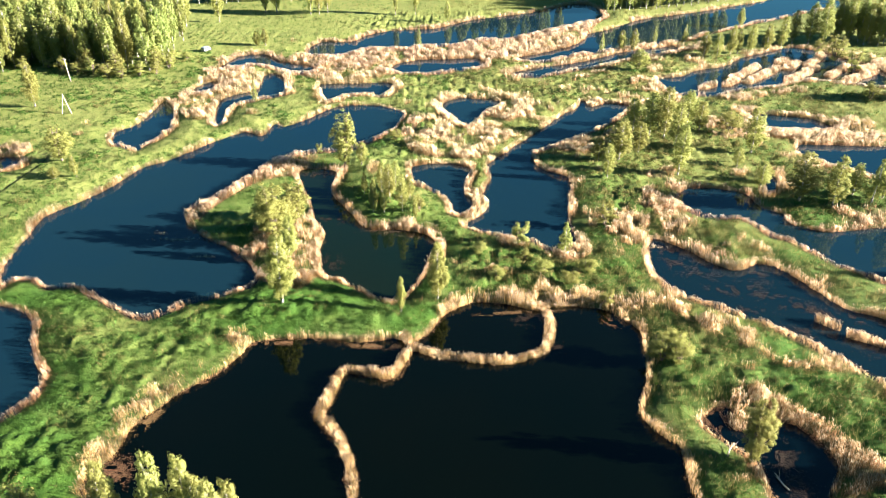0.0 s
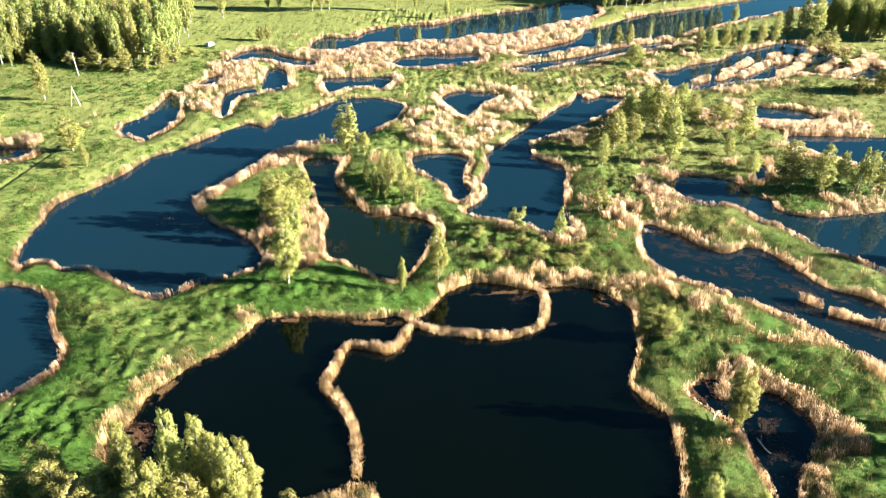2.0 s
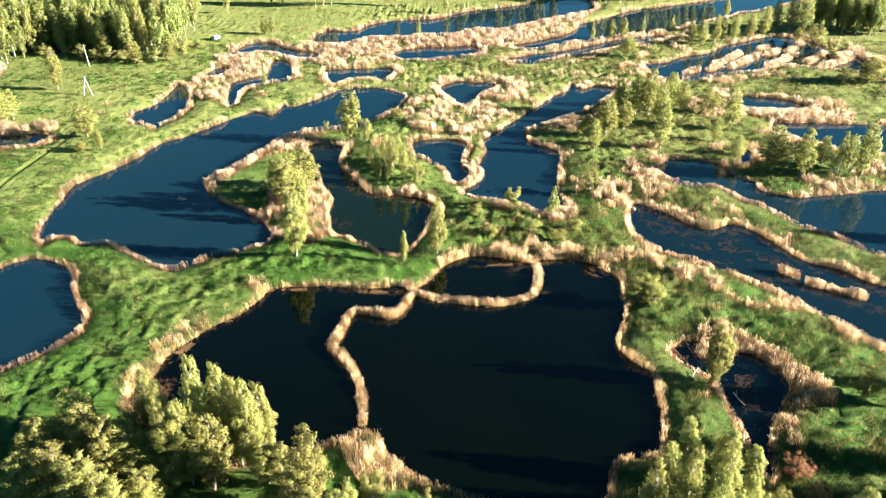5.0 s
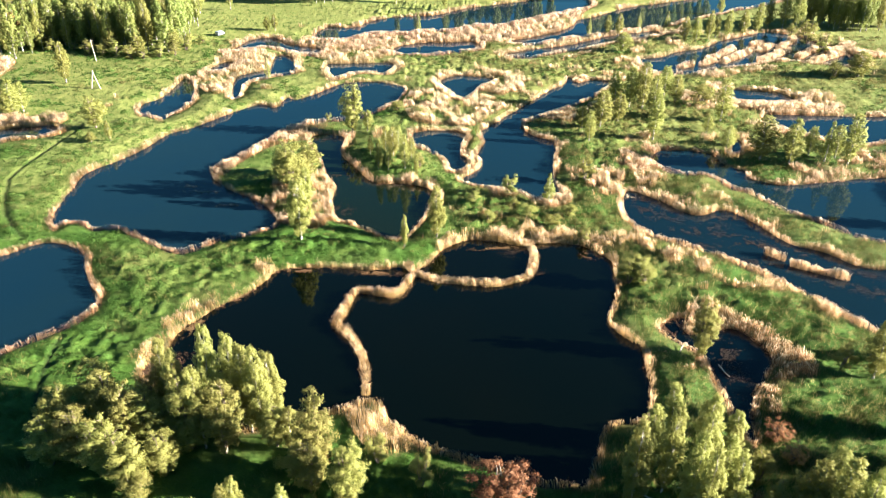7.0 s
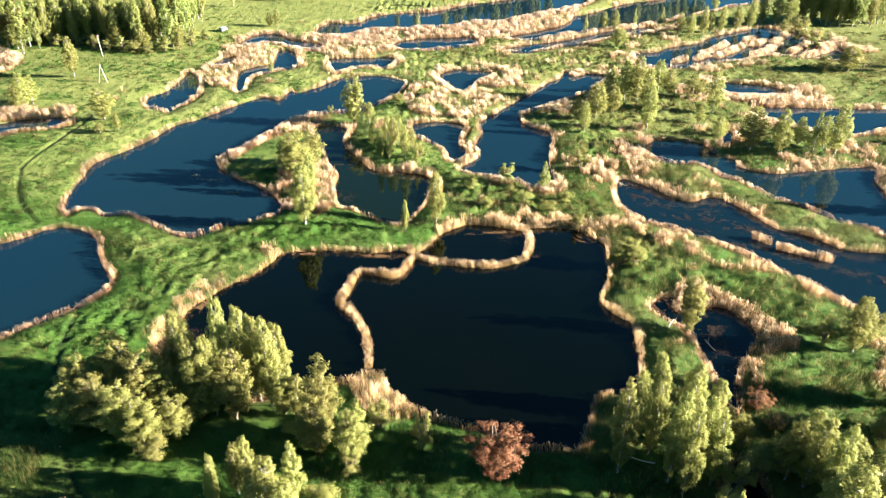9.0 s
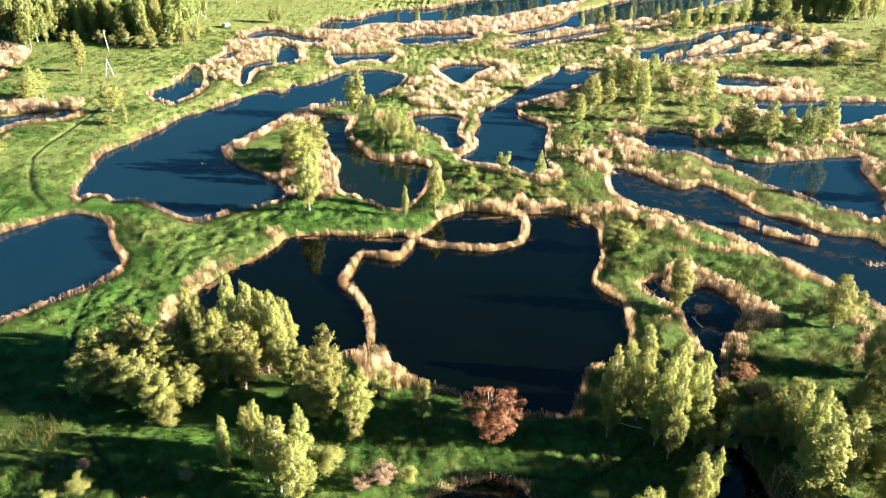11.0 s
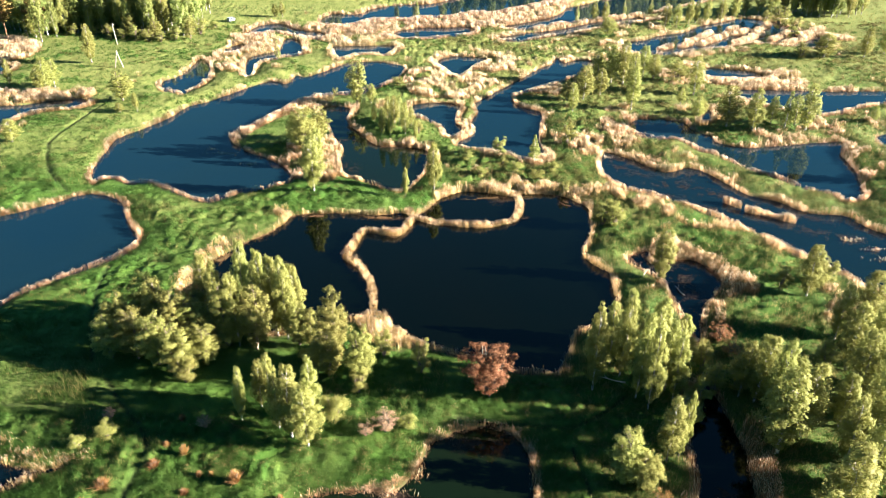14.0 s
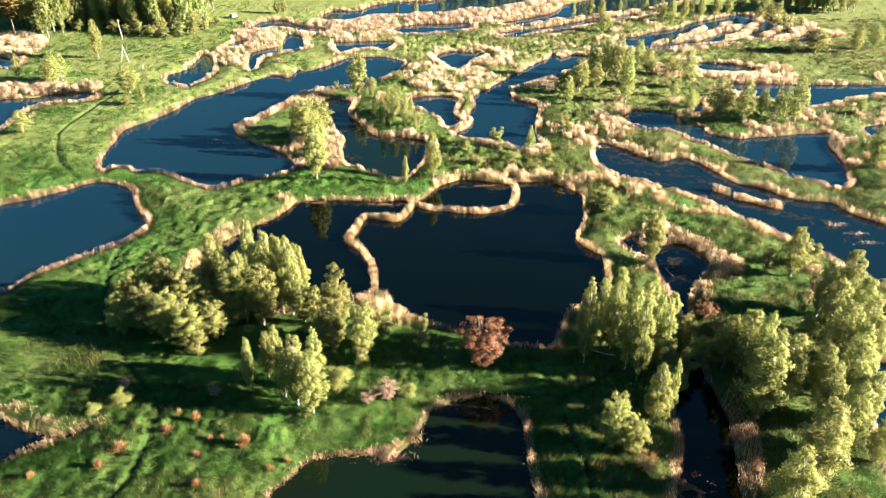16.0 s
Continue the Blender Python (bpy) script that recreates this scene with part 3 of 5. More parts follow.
TREES['island_b'] = [
    ('birch', -14.8, 174.9, 8.2, 3.5),
    ('birch', -11.3, 176.6, 8.2, 3.6),
    ('birch', -7.5, 171.7, 6.2, 3.2),
    ('birch', -13.4, 164, 7.3, 2.2),
    ('birch', -21.4, 192.6, 6.7, 4),
    ('birch', -5.8, 161.2, 6.0, 1.7),
    ('birch', -32.3, 141.5, 10, 4.9),
    ('birch', -39.9, 154.1, 10.4, 5.7),
]
TREES['centre'] = [
    ('bush', -3.2, 218.9, 2.9, 3.8),
    ('bush', -13, 210.6, 3.2, 5),
    ('bush', -6, 206.3, 2.8, 3.9),
    ('bush', 6.9, 213.4, 2.5, 3.3),
    ('bush', 8.8, 144, 2.7, 4.2),
    ('bush', 11.9, 134.8, 2.9, 4.7),
    ('bush', 21.5, 137, 3.2, 5.2),
    ('bush', 31, 137.1, 3.2, 4.7),
    ('bush', 26.8, 132.6, 2.9, 4.6),
    ('bush', 18.5, 142.8, 2.5, 3.7),
    ('bush', 33, 125.4, 3.7, 3.8),
]
TREES['east_grove'] = [
    ('birch', 44.2, 184.8, 9.5, 4.8),
    ('birch', 49.6, 196.8, 12, 9.1),
    ('birch', 56.5, 202.9, 9.7, 6.1),
    ('birch', 62.8, 216, 13.5, 7.4),
    ('birch', 66.5, 213.7, 15.4, 7.7),
    ('birch', 68.1, 207.2, 13.2, 6.5),
    ('birch', 76.1, 224.1, 11.7, 7.7),
    ('birch', 79, 220.3, 9.5, 6.2),
    ('birch', 63.6, 187.4, 14, 6.6),
    ('birch', 58.2, 218.3, 11, 6.8),
    ('birch', 44.1, 196.8, 7.1, 5.3),
    ('bush', 87.1, 217.5, 7.2, 10.2),
    ('birch', 88.3, 201.8, 13.8, 8),
    ('birch', 82.9, 179.4, 8, 5),
    ('birch', 81.4, 193.1, 5.4, 4),
    ('birch', 89.4, 170.9, 12.9, 10),
    ('birch', 96.1, 167.4, 13.5, 6.7),
    ('birch', 112.3, 167.4, 14.9, 7.1),
]
TREES['east_grove_more'] = [
    ('birch', 104.8, 175.2, 8.8, 5.5),
    ('birch', 111.1, 172.6, 9.7, 6.5),
    ('poplar', 107, 170, 12.3, 5.7),
    ('birch', 120.1, 132.4, 12.2, 6.8),
    ('birch', 136.8, 175.2, 5.1, 3.6),
    ('birch', 85.2, 183.3, 6.2, 5.6),
    ('birch', 180.1, 253.2, 9.6, 6),
    ('birch', 153.7, 248.8, 9.5, 11.5),
    ('birch', 169.9, 248.9, 11.7, 6.9),
]
TREES['meadow'] = [
    ('poplar', -8.6, 314.3, 9.1, 2.6),
    ('poplar', -62.2, 247.5, 7.9, 2.8),
    ('poplar', 91.3, 326, 7.5, 2.6),
    ('poplar', 104.1, 327, 7.5, 3.4),
    ('poplar', 65.9, 311.6, 8.2, 3.2),
    ('birch', -131.3, 238.7, 14.7, 6.6),
    ('birch', 74.3, 313.3, 8.4, 5.1),
    ('birch', 79, 313.4, 9.6, 4.6),
    ('birch', 74.6, 283.4, 7.9, 8.9),
    ('birch', -72, 316.2, 7.3, 3.7),
    ('birch', -95.5, 184.1, 6.3, 2.7),
    ('willow', -104, 195.2, 10.6, 9),
    ('willow', -75.5, 316.2, 6.2, 4.7),
]
TREES['river_row'] = [
    ('birch', 104.6, 302, 10.2, 5.4),
    ('birch', 108.8, 298.8, 10.6, 5.3),
    ('birch', 115.2, 302.1, 12.8, 4.9),
    ('birch', 119.8, 307, 10.1, 4.6),
    ('birch', 124.6, 307.1, 12.5, 4.6),
    ('birch', 133.5, 312.2, 11.3, 5.5),
    ('birch', 137.4, 354.1, 8.7, 4.6),
    ('birch', 141.4, 317.5, 13.3, 6.1),
    ('birch', 148.2, 322.9, 13.9, 6.2),
    ('birch', 154.2, 321.1, 17, 7.6),
    ('birch', 159.3, 319.4, 19.2, 8),
    ('birch', 167.8, 326.7, 19.5, 8.2),
    ('birch', 177.8, 336.3, 12.4, 5.9),
    ('birch', 184.8, 334.4, 14.7, 7.4),
    ('birch', 190.7, 332.6, 13.5, 7.3),
    ('bush', 156.2, 299.3, 11, 10.7),
    ('bush', 156.2, 284.1, 9.6, 7.7),
    ('bush', 154.1, 309.9, 6.1, 6.9),
]
TREES['river_row_more'] = [
    ('bush', 144.2, 247.3, 7.2, 7.6),
]
TREES['west_pines'] = [
    ('pine', -181.8, 276.7, 17, 10.8),
    ('pine', -169.4, 280.7, 15.8, 10.9),
    ('pine', -197.4, 278.6, 15.9, 10.9),
    ('birch', -134.7, 206.8, 11.5, 8),
    ('birch', -133.1, 210.1, 9.6, 7.3),
    ('birch', -135.7, 205.5, 8.9, 6),
    ('birch', -150.4, 213.4, 9.1, 3.7),
    ('birch', -123.2, 158.3, 7.2, 7.5),
    ('birch', -100.7, 182.8, 3.3, 3.7),
]
TREES['wood_edge'] = [
    ('bush', -139.5, 279.5, 6.5, 7.0),
    ('bush', -133.0, 277.0, 5.0, 6.2),
    ('bush', -127.5, 276.5, 7.0, 6.6),
    ('bush', -121.0, 273.5, 5.6, 7.2),
    ('bush', -115.5, 272.5, 4.4, 5.4),
    ('bush', -110.0, 274.5, 6.2, 6.8),
    ('bush', -104.5, 277.0, 5.2, 6.0),
    ('bush', -102.0, 284.0, 6.8, 6.4),
    ('bush', -103.5, 292.5, 5.4, 6.2),
    ('bush', -98.5, 296.0, 3.6, 5.0),
    ('willow', -106.5, 283.0, 9.0, 7.4),
    ('willow', -119.0, 277.5, 9.5, 7.0),
    ('willow', -131.0, 281.0, 10.5, 7.4),
    ('bush', -147.0, 284.0, 5.0, 6.0),
    ('bush', -156.0, 283.0, 6.0, 6.0),
]
TREES['far_trunks'] = [
    ('birch', -113.5, 347.1, 22.7, 7.6),
    ('birch', -101.5, 357.8, 20.8, 6.7),
    ('birch', -83.9, 376.2, 20.1, 7.1),
    ('birch', -78.5, 376.2, 20.1, 7.1),
    ('birch', -57.5, 371.8, 20.9, 6.4),
    ('birch', -53.8, 374.2, 20.5, 6.5),
    ('birch', -61.2, 369.5, 21.3, 5.3),
    ('birch', -21.3, 372.2, 20.9, 3.8),
    ('birch', -11.9, 372.4, 20.9, 3.8),
    ('birch', 3.4, 359, 9.8, 3.6),
]
LITTER_MATS = [
    (-40.4, 103.0, 5, 0.9, 0.9, 260),
    (-46.8, 92.5, 4, 0.9, 1.1, 200),
    (-48.8, 80.5, 4, 3.0, 1.1, 520),
    (-30.5, 113.2, 6, 0.7, 0.1, 220),
    (-12.0, 112.6, 6, 0.8, 0.0, 240),
    (15.0, 123.4, 8, 0.7, 0.1, 150),
    (33.4, 119.8, 2, 1.2, -0.5, 160),
    (46.5, 79.0, 1.5, 4.0, 0.2, 260),
    (43.9, 92.8, 3.0, 2.4, 0.3, 300),
    (33.8, 27.6, 2.2, 2.6, 0.0, 300),
    (37.4, 19.6, 3.0, 2.0, 0.2, 260),
]
EAST_LAKE_WEED = [
    (58.6, 144.4, 5, 1.5, 0.3, 90),
    (63.8, 133.2, 6, 2, 0.2, 120),
    (70.9, 125.7, 7, 2, -0.3, 140),
    (58.6, 131.3, 5, 1.5, -0.4, 90),
    (82.6, 120.4, 7, 1.5, -0.3, 120),
    (51, 143.1, 3, 3, 0, 110),
    (68.2, 137.9, 4, 1.5, 0, 90),
    (52, 85.4, 3, 4, 0, 160),
    (51.9, 78.7, 3, 5, 0, 150),
    (41.9, 26.1, 2, 1, 0, 80),
    (63.8, 142.4, 6, 1.5, -0.4, 120),
    (55.5, 138.5, 5, 3.5, -0.3, 170),
    (66.5, 129.5, 8, 1.6, -0.35, 150),
    (76.5, 122.8, 9, 1.4, -0.4, 150),
    (61.5, 124.5, 4, 1.2, -0.3, 70),
    (70.5, 116.5, 7, 1.6, -0.35, 120),
]
BOG_WEED = [
    (84.0, 107.5, 8, 1.8, -0.4, 150),
    (92.5, 103.0, 7, 2.2, -0.4, 150),
    (90.0, 112.5, 6, 1.5, -0.5, 100),
    (51.5, 147.5, 3, 2.0, 0.0, 110),
]
WEED_MATS = [
    (34.9, 119.5, 2.5, 1.2, -0.5, 110),
    (21.3, 112.1, 1.5, 1.5, 0, 40),
    (8.6, 35.5, 8, 1.6, -0.1, 420),
    (-6.5, 25.6, 4, 0.7, 0.1, 160),
    (-25.1, 162.4, 4, 1.2, -0.2, 150),
    (-24.2, 142.1, 3, 3, 0, 120),
    (-11.6, 156.8, 6, 0.8, 0, 160),
    (-33.2, 188.8, 5, 1.5, 0, 150),
    (-51.7, 80.4, 2.5, 2.5, 0, 200),
    (-9.2, 112, 4, 0.8, 0, 70),
    (33.8, 28.6, 2, 1, 0, 120),
    (35.8, 26.1, 3, 1.2, 0, 180),
    (-64.6, 289.4, 4, 1, 0, 50),
    (17.5, 121.5, 3, 2.0, 0.2, 110),
]
VAN = (-94.4, 308.3)
POLE = (-132.2, 267.9, 8.6)
TRESTLE = (-120.4, 232.9, -117.3, 233.5, 6.5)


# ---- arithmetic of the plan ----
def lattice_noise(x, y, scale, seed):
    """Smooth noise between -1 and 1 with features about scale metres wide."""
    u, v = np.asarray(x, float) / scale, np.asarray(y, float) / scale
    i, j = np.floor(u).astype(np.int64), np.floor(v).astype(np.int64)
    fu, fv = u - i, v - j
    fu, fv = fu * fu * (3 - 2 * fu), fv * fv * (3 - 2 * fv)

    def grain(a, b):
        h = (a * 374761393 + b * 668265263 + seed * 1442695041) & 0x7FFFFFFF
        h = ((h ^ (h >> 13)) * 1274126177) & 0x7FFFFFFF
        return ((h ^ (h >> 16)) & 0xFFFF) / 32767.5 - 1

    return (grain(i, j) * (1 - fu) + grain(i + 1, j) * fu) * (1 - fv) + (grain(i, j + 1) * (1 - fu) + grain(i + 1, j + 1) * fu) * fv


def rounded(points, closed=True, step=4):
    """A smooth line through the corners of the plan."""
    q = np.array(points, float)
    n = len(q)
    out = []
    for k in range(n if closed else n - 1):
        a, b, c, d = (q[(k + e) % n] if closed else q[min(max(k + e, 0), n - 1)] for e in (-1, 0, 1, 2))
        for s in np.arange(step) / step:
            out.append(0.5 * (2 * b + (c - a) * s + (2 * a - 5 * b + 4 * c - d) * s * s + (3 * b - a - 3 * c + d) * s ** 3))
    if not closed:
        out.append(q[-1])
    return np.array(out)


def edge_distance(x, y, line, closed):
    best = np.full(x.shape, 1e9)
    ends = np.roll(line, -1, 0) if closed else line[1:]
    for (ax, ay), (bx, by) in zip(line, ends):
        dx, dy = bx - ax, by - ay
        s = np.clip(((x - ax) * dx + (y - ay) * dy) / (dx * dx + dy * dy + 1e-12), 0, 1)
        np.minimum(best, (x - ax - s * dx) ** 2 + (y - ay - s * dy) ** 2, out=best)
    return np.sqrt(best)


def within(x, y, line):
    odd = np.zeros(x.shape, bool)
    for (ax, ay), (bx, by) in zip(line, np.roll(line, -1, 0)):
        if ay != by:
            odd ^= ((ay > y) != (by > y)) & (x < (bx - ax) * (y - ay) / (by - ay) + ax)
    return odd


CELL, X0, Y0, X1, Y1 = 0.5, -190.0, 0.0, 200.0, 480.0
gx, gy = np.meshgrid(np.arange(X0, X1, CELL), np.arange(Y0, Y1, CELL))
shore = np.full(gx.shape, 40.0)     # metres to the nearest water, negative in it
reedy = np.full(gx.shape, -9.0)     # above nought where reeds grow
owner = np.zeros(gx.shape, np.int16)
wiggle = 0.28 * lattice_noise(gx, gy, 4.3, 1) + 0.20 * lattice_noise(gx, gy, 1.5, 2)


def window(line, margin):
    lo, hi = line.min(0) - margin, line.max(0) + margin
    return (slice(max(0, int((lo[1] - Y0) / CELL)), max(0, int((hi[1] - Y0) / CELL) + 1)),
            slice(max(0, int((lo[0] - X0) / CELL)), max(0, int((hi[0] - X0) / CELL) + 1)))


POND_NAMES = list(PONDS)
for k, name in enumerate(POND_NAMES):
    fringe, corners = PONDS[name]
    line = rounded(corners)
    w = window(line, 12.0)
    d = edge_distance(gx[w], gy[w], line, True)
    d = np.where(within(gx[w], gy[w], line), -d, d) + wiggle[w]
    nearer = d < shore[w]
    owner[w] = np.where(nearer, k, owner[w])
    shore[w] = np.where(nearer, d, shore[w])
    breadth = 0.72 * fringe * (0.62 + 0.70 * lattice_noise(gx[w], gy[w], 8.0, 3) + 0.38 * lattice_noise(gx[w], gy[w], 2.4, 6))
    reedy[w] = np.maximum(reedy[w], breadth - d)
for half, corners in DIKES + MARSH_DIKES:
    line = rounded(corners, False)
    w = window(line, 6.0)
    d = half * (1 + 0.25 * lattice_noise(gx[w], gy[w], 4.0, 9)) - edge_distance(gx[w], gy[w], line, False) + 0.4 * wiggle[w]
    shore[w] = np.maximum(shore[w], d)
    reedy[w] = np.maximum(reedy[w], np.where(d > -0.35, 2.0, -9))
for growth, corners in REED_FIELDS.values():
    line = rounded(corners)
    w = window(line, 3.0)
    inside = within(gx[w], gy[w], line)
    reedy[w] = np.maximum(reedy[w], np.where(inside, growth + 1.1 * lattice_noise(gx[w], gy[w], 5.0, 4) + 0.5 * lattice_noise(gx[w], gy[w], 2.2, 5), -9))
scatter = 1.3 * (lattice_noise(gx, gy, 9.0, 51) + 0.8 * lattice_noise(gx, gy, 3.6, 52)) - 1.0 + 1.0 * np.clip((gx - 8) / 40, -0.6, 0.58) + np.where((gx > -24) & (gx < 62) & (gy > 118) & (gy < 330), 0.28, 0.0) - np.where((gx > 20) & (gx < 75) & (gy < 104), 0.8, 0.0)
reedy = np.maximum(reedy, np.where((shore > 0.5) & (shore < 11) & (gy > 55) & (gy < 330), scatter, -9))
trodden = np.zeros(gx.shape)
for corners in TRAILS:
    line = rounded(corners, False)
    w = window(line, 3.0)
    trodden[w] = np.maximum(trodden[w], np.clip(1.2 - edge_distance(gx[w], gy[w], line, False) / 0.5, 0, 1))


def sample(table, x, y, outside):
    """The plan's table at any places, from its cells."""
    u, v = (np.asarray(x) - X0) / CELL, (np.asarray(y) - Y0) / CELL
    ok = (u >= 0) & (v >= 0) & (u < table.shape[1] - 1.001) & (v < table.shape[0] - 1.001)
    u, v = np.where(ok, u, 0), np.where(ok, v, 0)
    i, j = u.astype(int), v.astype(int)
    fu, fv = u - i, v - j
    z = (table[j, i] * (1 - fu) + table[j, i + 1] * fu) * (1 - fv) + (table[j + 1, i] * (1 - fu) + table[j + 1, i + 1] * fu) * fv
    return np.where(ok, z, outside)


def ground_height(x, y):
    d = sample(shore, x, y, 40.0)
    inland = np.clip((d - 1.5) / 5.0, 0, 1)
    billow = 0.7 * np.abs(lattice_noise(x, y, 3.3, 11)) + 0.75 * np.abs(lattice_noise(x, y, 1.8, 12)) - 0.35
    lumpy = np.where((x < 12) & (y > 74), 1.15, 1.0) * (0.75 + 0.45 * lattice_noise(x, y, 17.0, 15))
    detail = lumpy * billow + 0.12 * lattice_noise(x, y, 1.3, 14)
    charted = (x > -164) & (x < 164) & (y > 9) & (y < 380)
    rough = np.where(charted, detail * np.where(((x < -22) & (y > 42) & (y < 78)) | ((x < -30) & (y > 165)) | ((x < -72) & (y > 126)), 0.32, 1.0), 0.0) + 0.45 * lattice_noise(x, y, 23.0, 13)
    z = np.where(d < 0, np.maximum(-1.6, d * 0.45), np.minimum(0.55, 0.05 + d * 0.22)) + inland * (rough + 0.40)
    return z - 0.4 * sample(trodden, x, y, 0.0)


# ---- meshes ----
def mesh_of(name, verts, faces, materials, indices=None, smooth=False, normals=None):
    """A mesh from arrays: corners, and faces that all have the same number of corners (or a list of such arrays)."""
    me = bpy.data.meshes.new(name)
    faces = faces if isinstance(faces, list) else [faces]
    flat = np.concatenate([f.ravel() for f in faces]).astype(np.int32)
    sizes = np.concatenate([np.full(len(f), f.shape[1], np.int32) for f in faces])
    me.vertices.add(len(verts))
    me.vertices.foreach_set("co", np.ascontiguousarray(verts, np.float32).ravel())
    me.loops.add(len(flat))
    me.loops.foreach_set("vertex_index", flat)
    me.polygons.add(len(sizes))
    me.polygons.foreach_set("loop_start", np.concatenate([[0], np.cumsum(sizes)[:-1]]).astype(np.int32))
    for mat in materials:
        me.materials.append(mat)
    if indices is not None:
        me.polygons.foreach_set("material_index", np.asarray(indices, np.int32))
    me.polygons.foreach_set("use_smooth", np.full(len(sizes), smooth, bool))
    me.update(calc_edges=True)
    if normals is not None:
        me.normals_split_custom_set_from_vertices(normals.astype(np.float32))
    return me


def child(name, me, parent, label=""):
    ob = new(name, me)
    ob.parent = parent
    return tagged(ob, label)


def part(name, bm, mat, parent, label=""):
    me = bpy.data.meshes.new(name)
    bm.to_mesh(me)
    bm.free()
    me.materials.append(mat)
    return child(name, me, parent, label)


def tube(path, radii, sides):
    """A tapered tube along a path: corners and quads."""
    path, radii = np.asarray(path, float), np.asarray(radii, float)
    way = np.gradient(path, axis=0)
    way /= np.linalg.norm(way, axis=1)[:, None] + 1e-9
    side = np.cross(way, (0.31, 0.94, 0.12))
    side /= np.linalg.norm(side, axis=1)[:, None] + 1e-9
    up = np.cross(way, side)
    a = np.arange(sides) * 2 * math.pi / sides
    ring = path[:, None] + radii[:, None, None] * (np.cos(a)[None, :, None] * side[:, None] + np.sin(a)[None, :, None] * up[:, None])
    k, s = np.meshgrid(np.arange(len(path) - 1), np.arange(sides), indexing="ij")
    nxt = (s + 1) % sides
    return ring.reshape(-1, 3), np.stack([k * sides + s, k * sides + nxt, (k + 1) * sides + nxt, (k + 1) * sides + s], -1).reshape(-1, 4)


def joined(pieces):
    verts, faces, base = [], [], 0
    for v, q in pieces:
        verts.append(v)
        faces.append(q + base)
        base += len(v)
    return np.concatenate(verts), np.concatenate(faces)


# ---- ground and water ----
def steps(lo, hi, fine, far):
    inner = list(np.arange(lo, hi + fine / 2, fine))
    out, d = [], fine
    while (out[-1] if out else 0) < far:
        d *= 1.35
        out.append((out[-1] if out else 0) + d)
    return np.array([lo - v for v in reversed(out)] + inner + [inner[-1] + v for v in out])


def build_ground():
    xs = np.unique(np.round(np.concatenate([steps(-165, 165, 1.2, 2600), np.arange(-116, 60, 0.7)]), 3))
    ys = np.concatenate([steps(8, 80, 0.55, 2600), np.arange(81, 200, 0.9), np.arange(201.5, 300, 1.6), np.arange(302, 470, 2.8)])
    ys = np.unique(np.round(ys[ys < 470], 3))
    tail, d = [ys[-1]], 1.5
    while tail[-1] < 3000:
        d *= 1.35
        tail.append(tail[-1] + d)
    ys = np.concatenate([ys, tail[1:]])
    x, y = np.meshgrid(xs, ys)
    z = ground_height(x, y)
    ny, nx = x.shape
    i, j = np.meshgrid(np.arange(nx - 1), np.arange(ny - 1))
    a = (j * nx + i).ravel()
    me = mesh_of("ground", np.stack([x, y, z], -1).reshape(-1, 3), np.stack([a, a + 1, a + nx + 1, a + nx], -1), [MEADOW], smooth=True)
    d = sample(shore, x, y, 40.0)
    r = sample(reedy, x, y, -9.0)
    for name, values in (("reedy", np.clip(r + 0.4, 0, 1) * 0.8), ("trodden", sample(trodden, x, y, 0.0)), ("pale", np.clip((y - np.where(x < -40, 105, 150)) / 90 + 0.5 * lattice_noise(x, y, 19.0, 61), 0, 1) * 0.8), ("muddy", np.clip(0.5 - d * 0.8, 0, 1))):
        me.attributes.new(name, "FLOAT", "POINT").data.foreach_set("value", values.ravel().astype(np.float32))
    return tagged(new("ground", me), "lush green marsh meadow with hummocks and trodden trails", "ground", kind="structure")


build_ground()


def build_water():
    """One level sheet; the peaty ponds are nearly black, others green with algae or cloudy, their blue partly painted
    sky reflection.
    """
    x, y = np.meshgrid(np.arange(-262, 303, 4.0), np.arange(-62, 523, 4.0))
    ny, nx = x.shape
    i, j = np.meshgrid(np.arange(nx - 1), np.arange(ny - 1))
    a = (j * nx + i).ravel()
    me = mesh_of("water", np.stack([x, y, 0 * x], -1).reshape(-1, 3), np.stack([a, a + 1, a + nx + 1, a + nx], -1), [WATER])
    u, v = ((x - X0) / CELL).astype(int).clip(0, gx.shape[1] - 1), ((y - Y0) / CELL).astype(int).clip(0, gx.shape[0] - 1)
    cloud = np.array([CLOUDED_SKY_BLUE.get(name, 0.9) for name in POND_NAMES])[owner[v, u]]
    algae = np.array([GREENISH.get(name, 0.0) for name in POND_NAMES])[owner[v, u]]
    me.attributes.new("turbid_sky_blue", "FLOAT", "POINT").data.foreach_set("value", cloud.ravel().astype(np.float32))
    me.attributes.new("weedy", "FLOAT", "POINT").data.foreach_set("value", algae.ravel().astype(np.float32))
    tagged(new("water", me), "still dark pond water reflecting the evening sky", "water", kind="structure")


# how much cloudy teal and painted sky reflection each pond gets
CLOUDED_SKY_BLUE = {"east_lake": 0.55, "middle_lake": 0.0, "dark_ditch": 0.0, "bog_pond": 0.15, "south_pond": 0.1, "south_west_pond": 0.3, "island_pond": 0.5}
GREENISH = {"middle_lake": 0.15, "south_pond": 1.0, "island_pond": 0.9}
build_water()


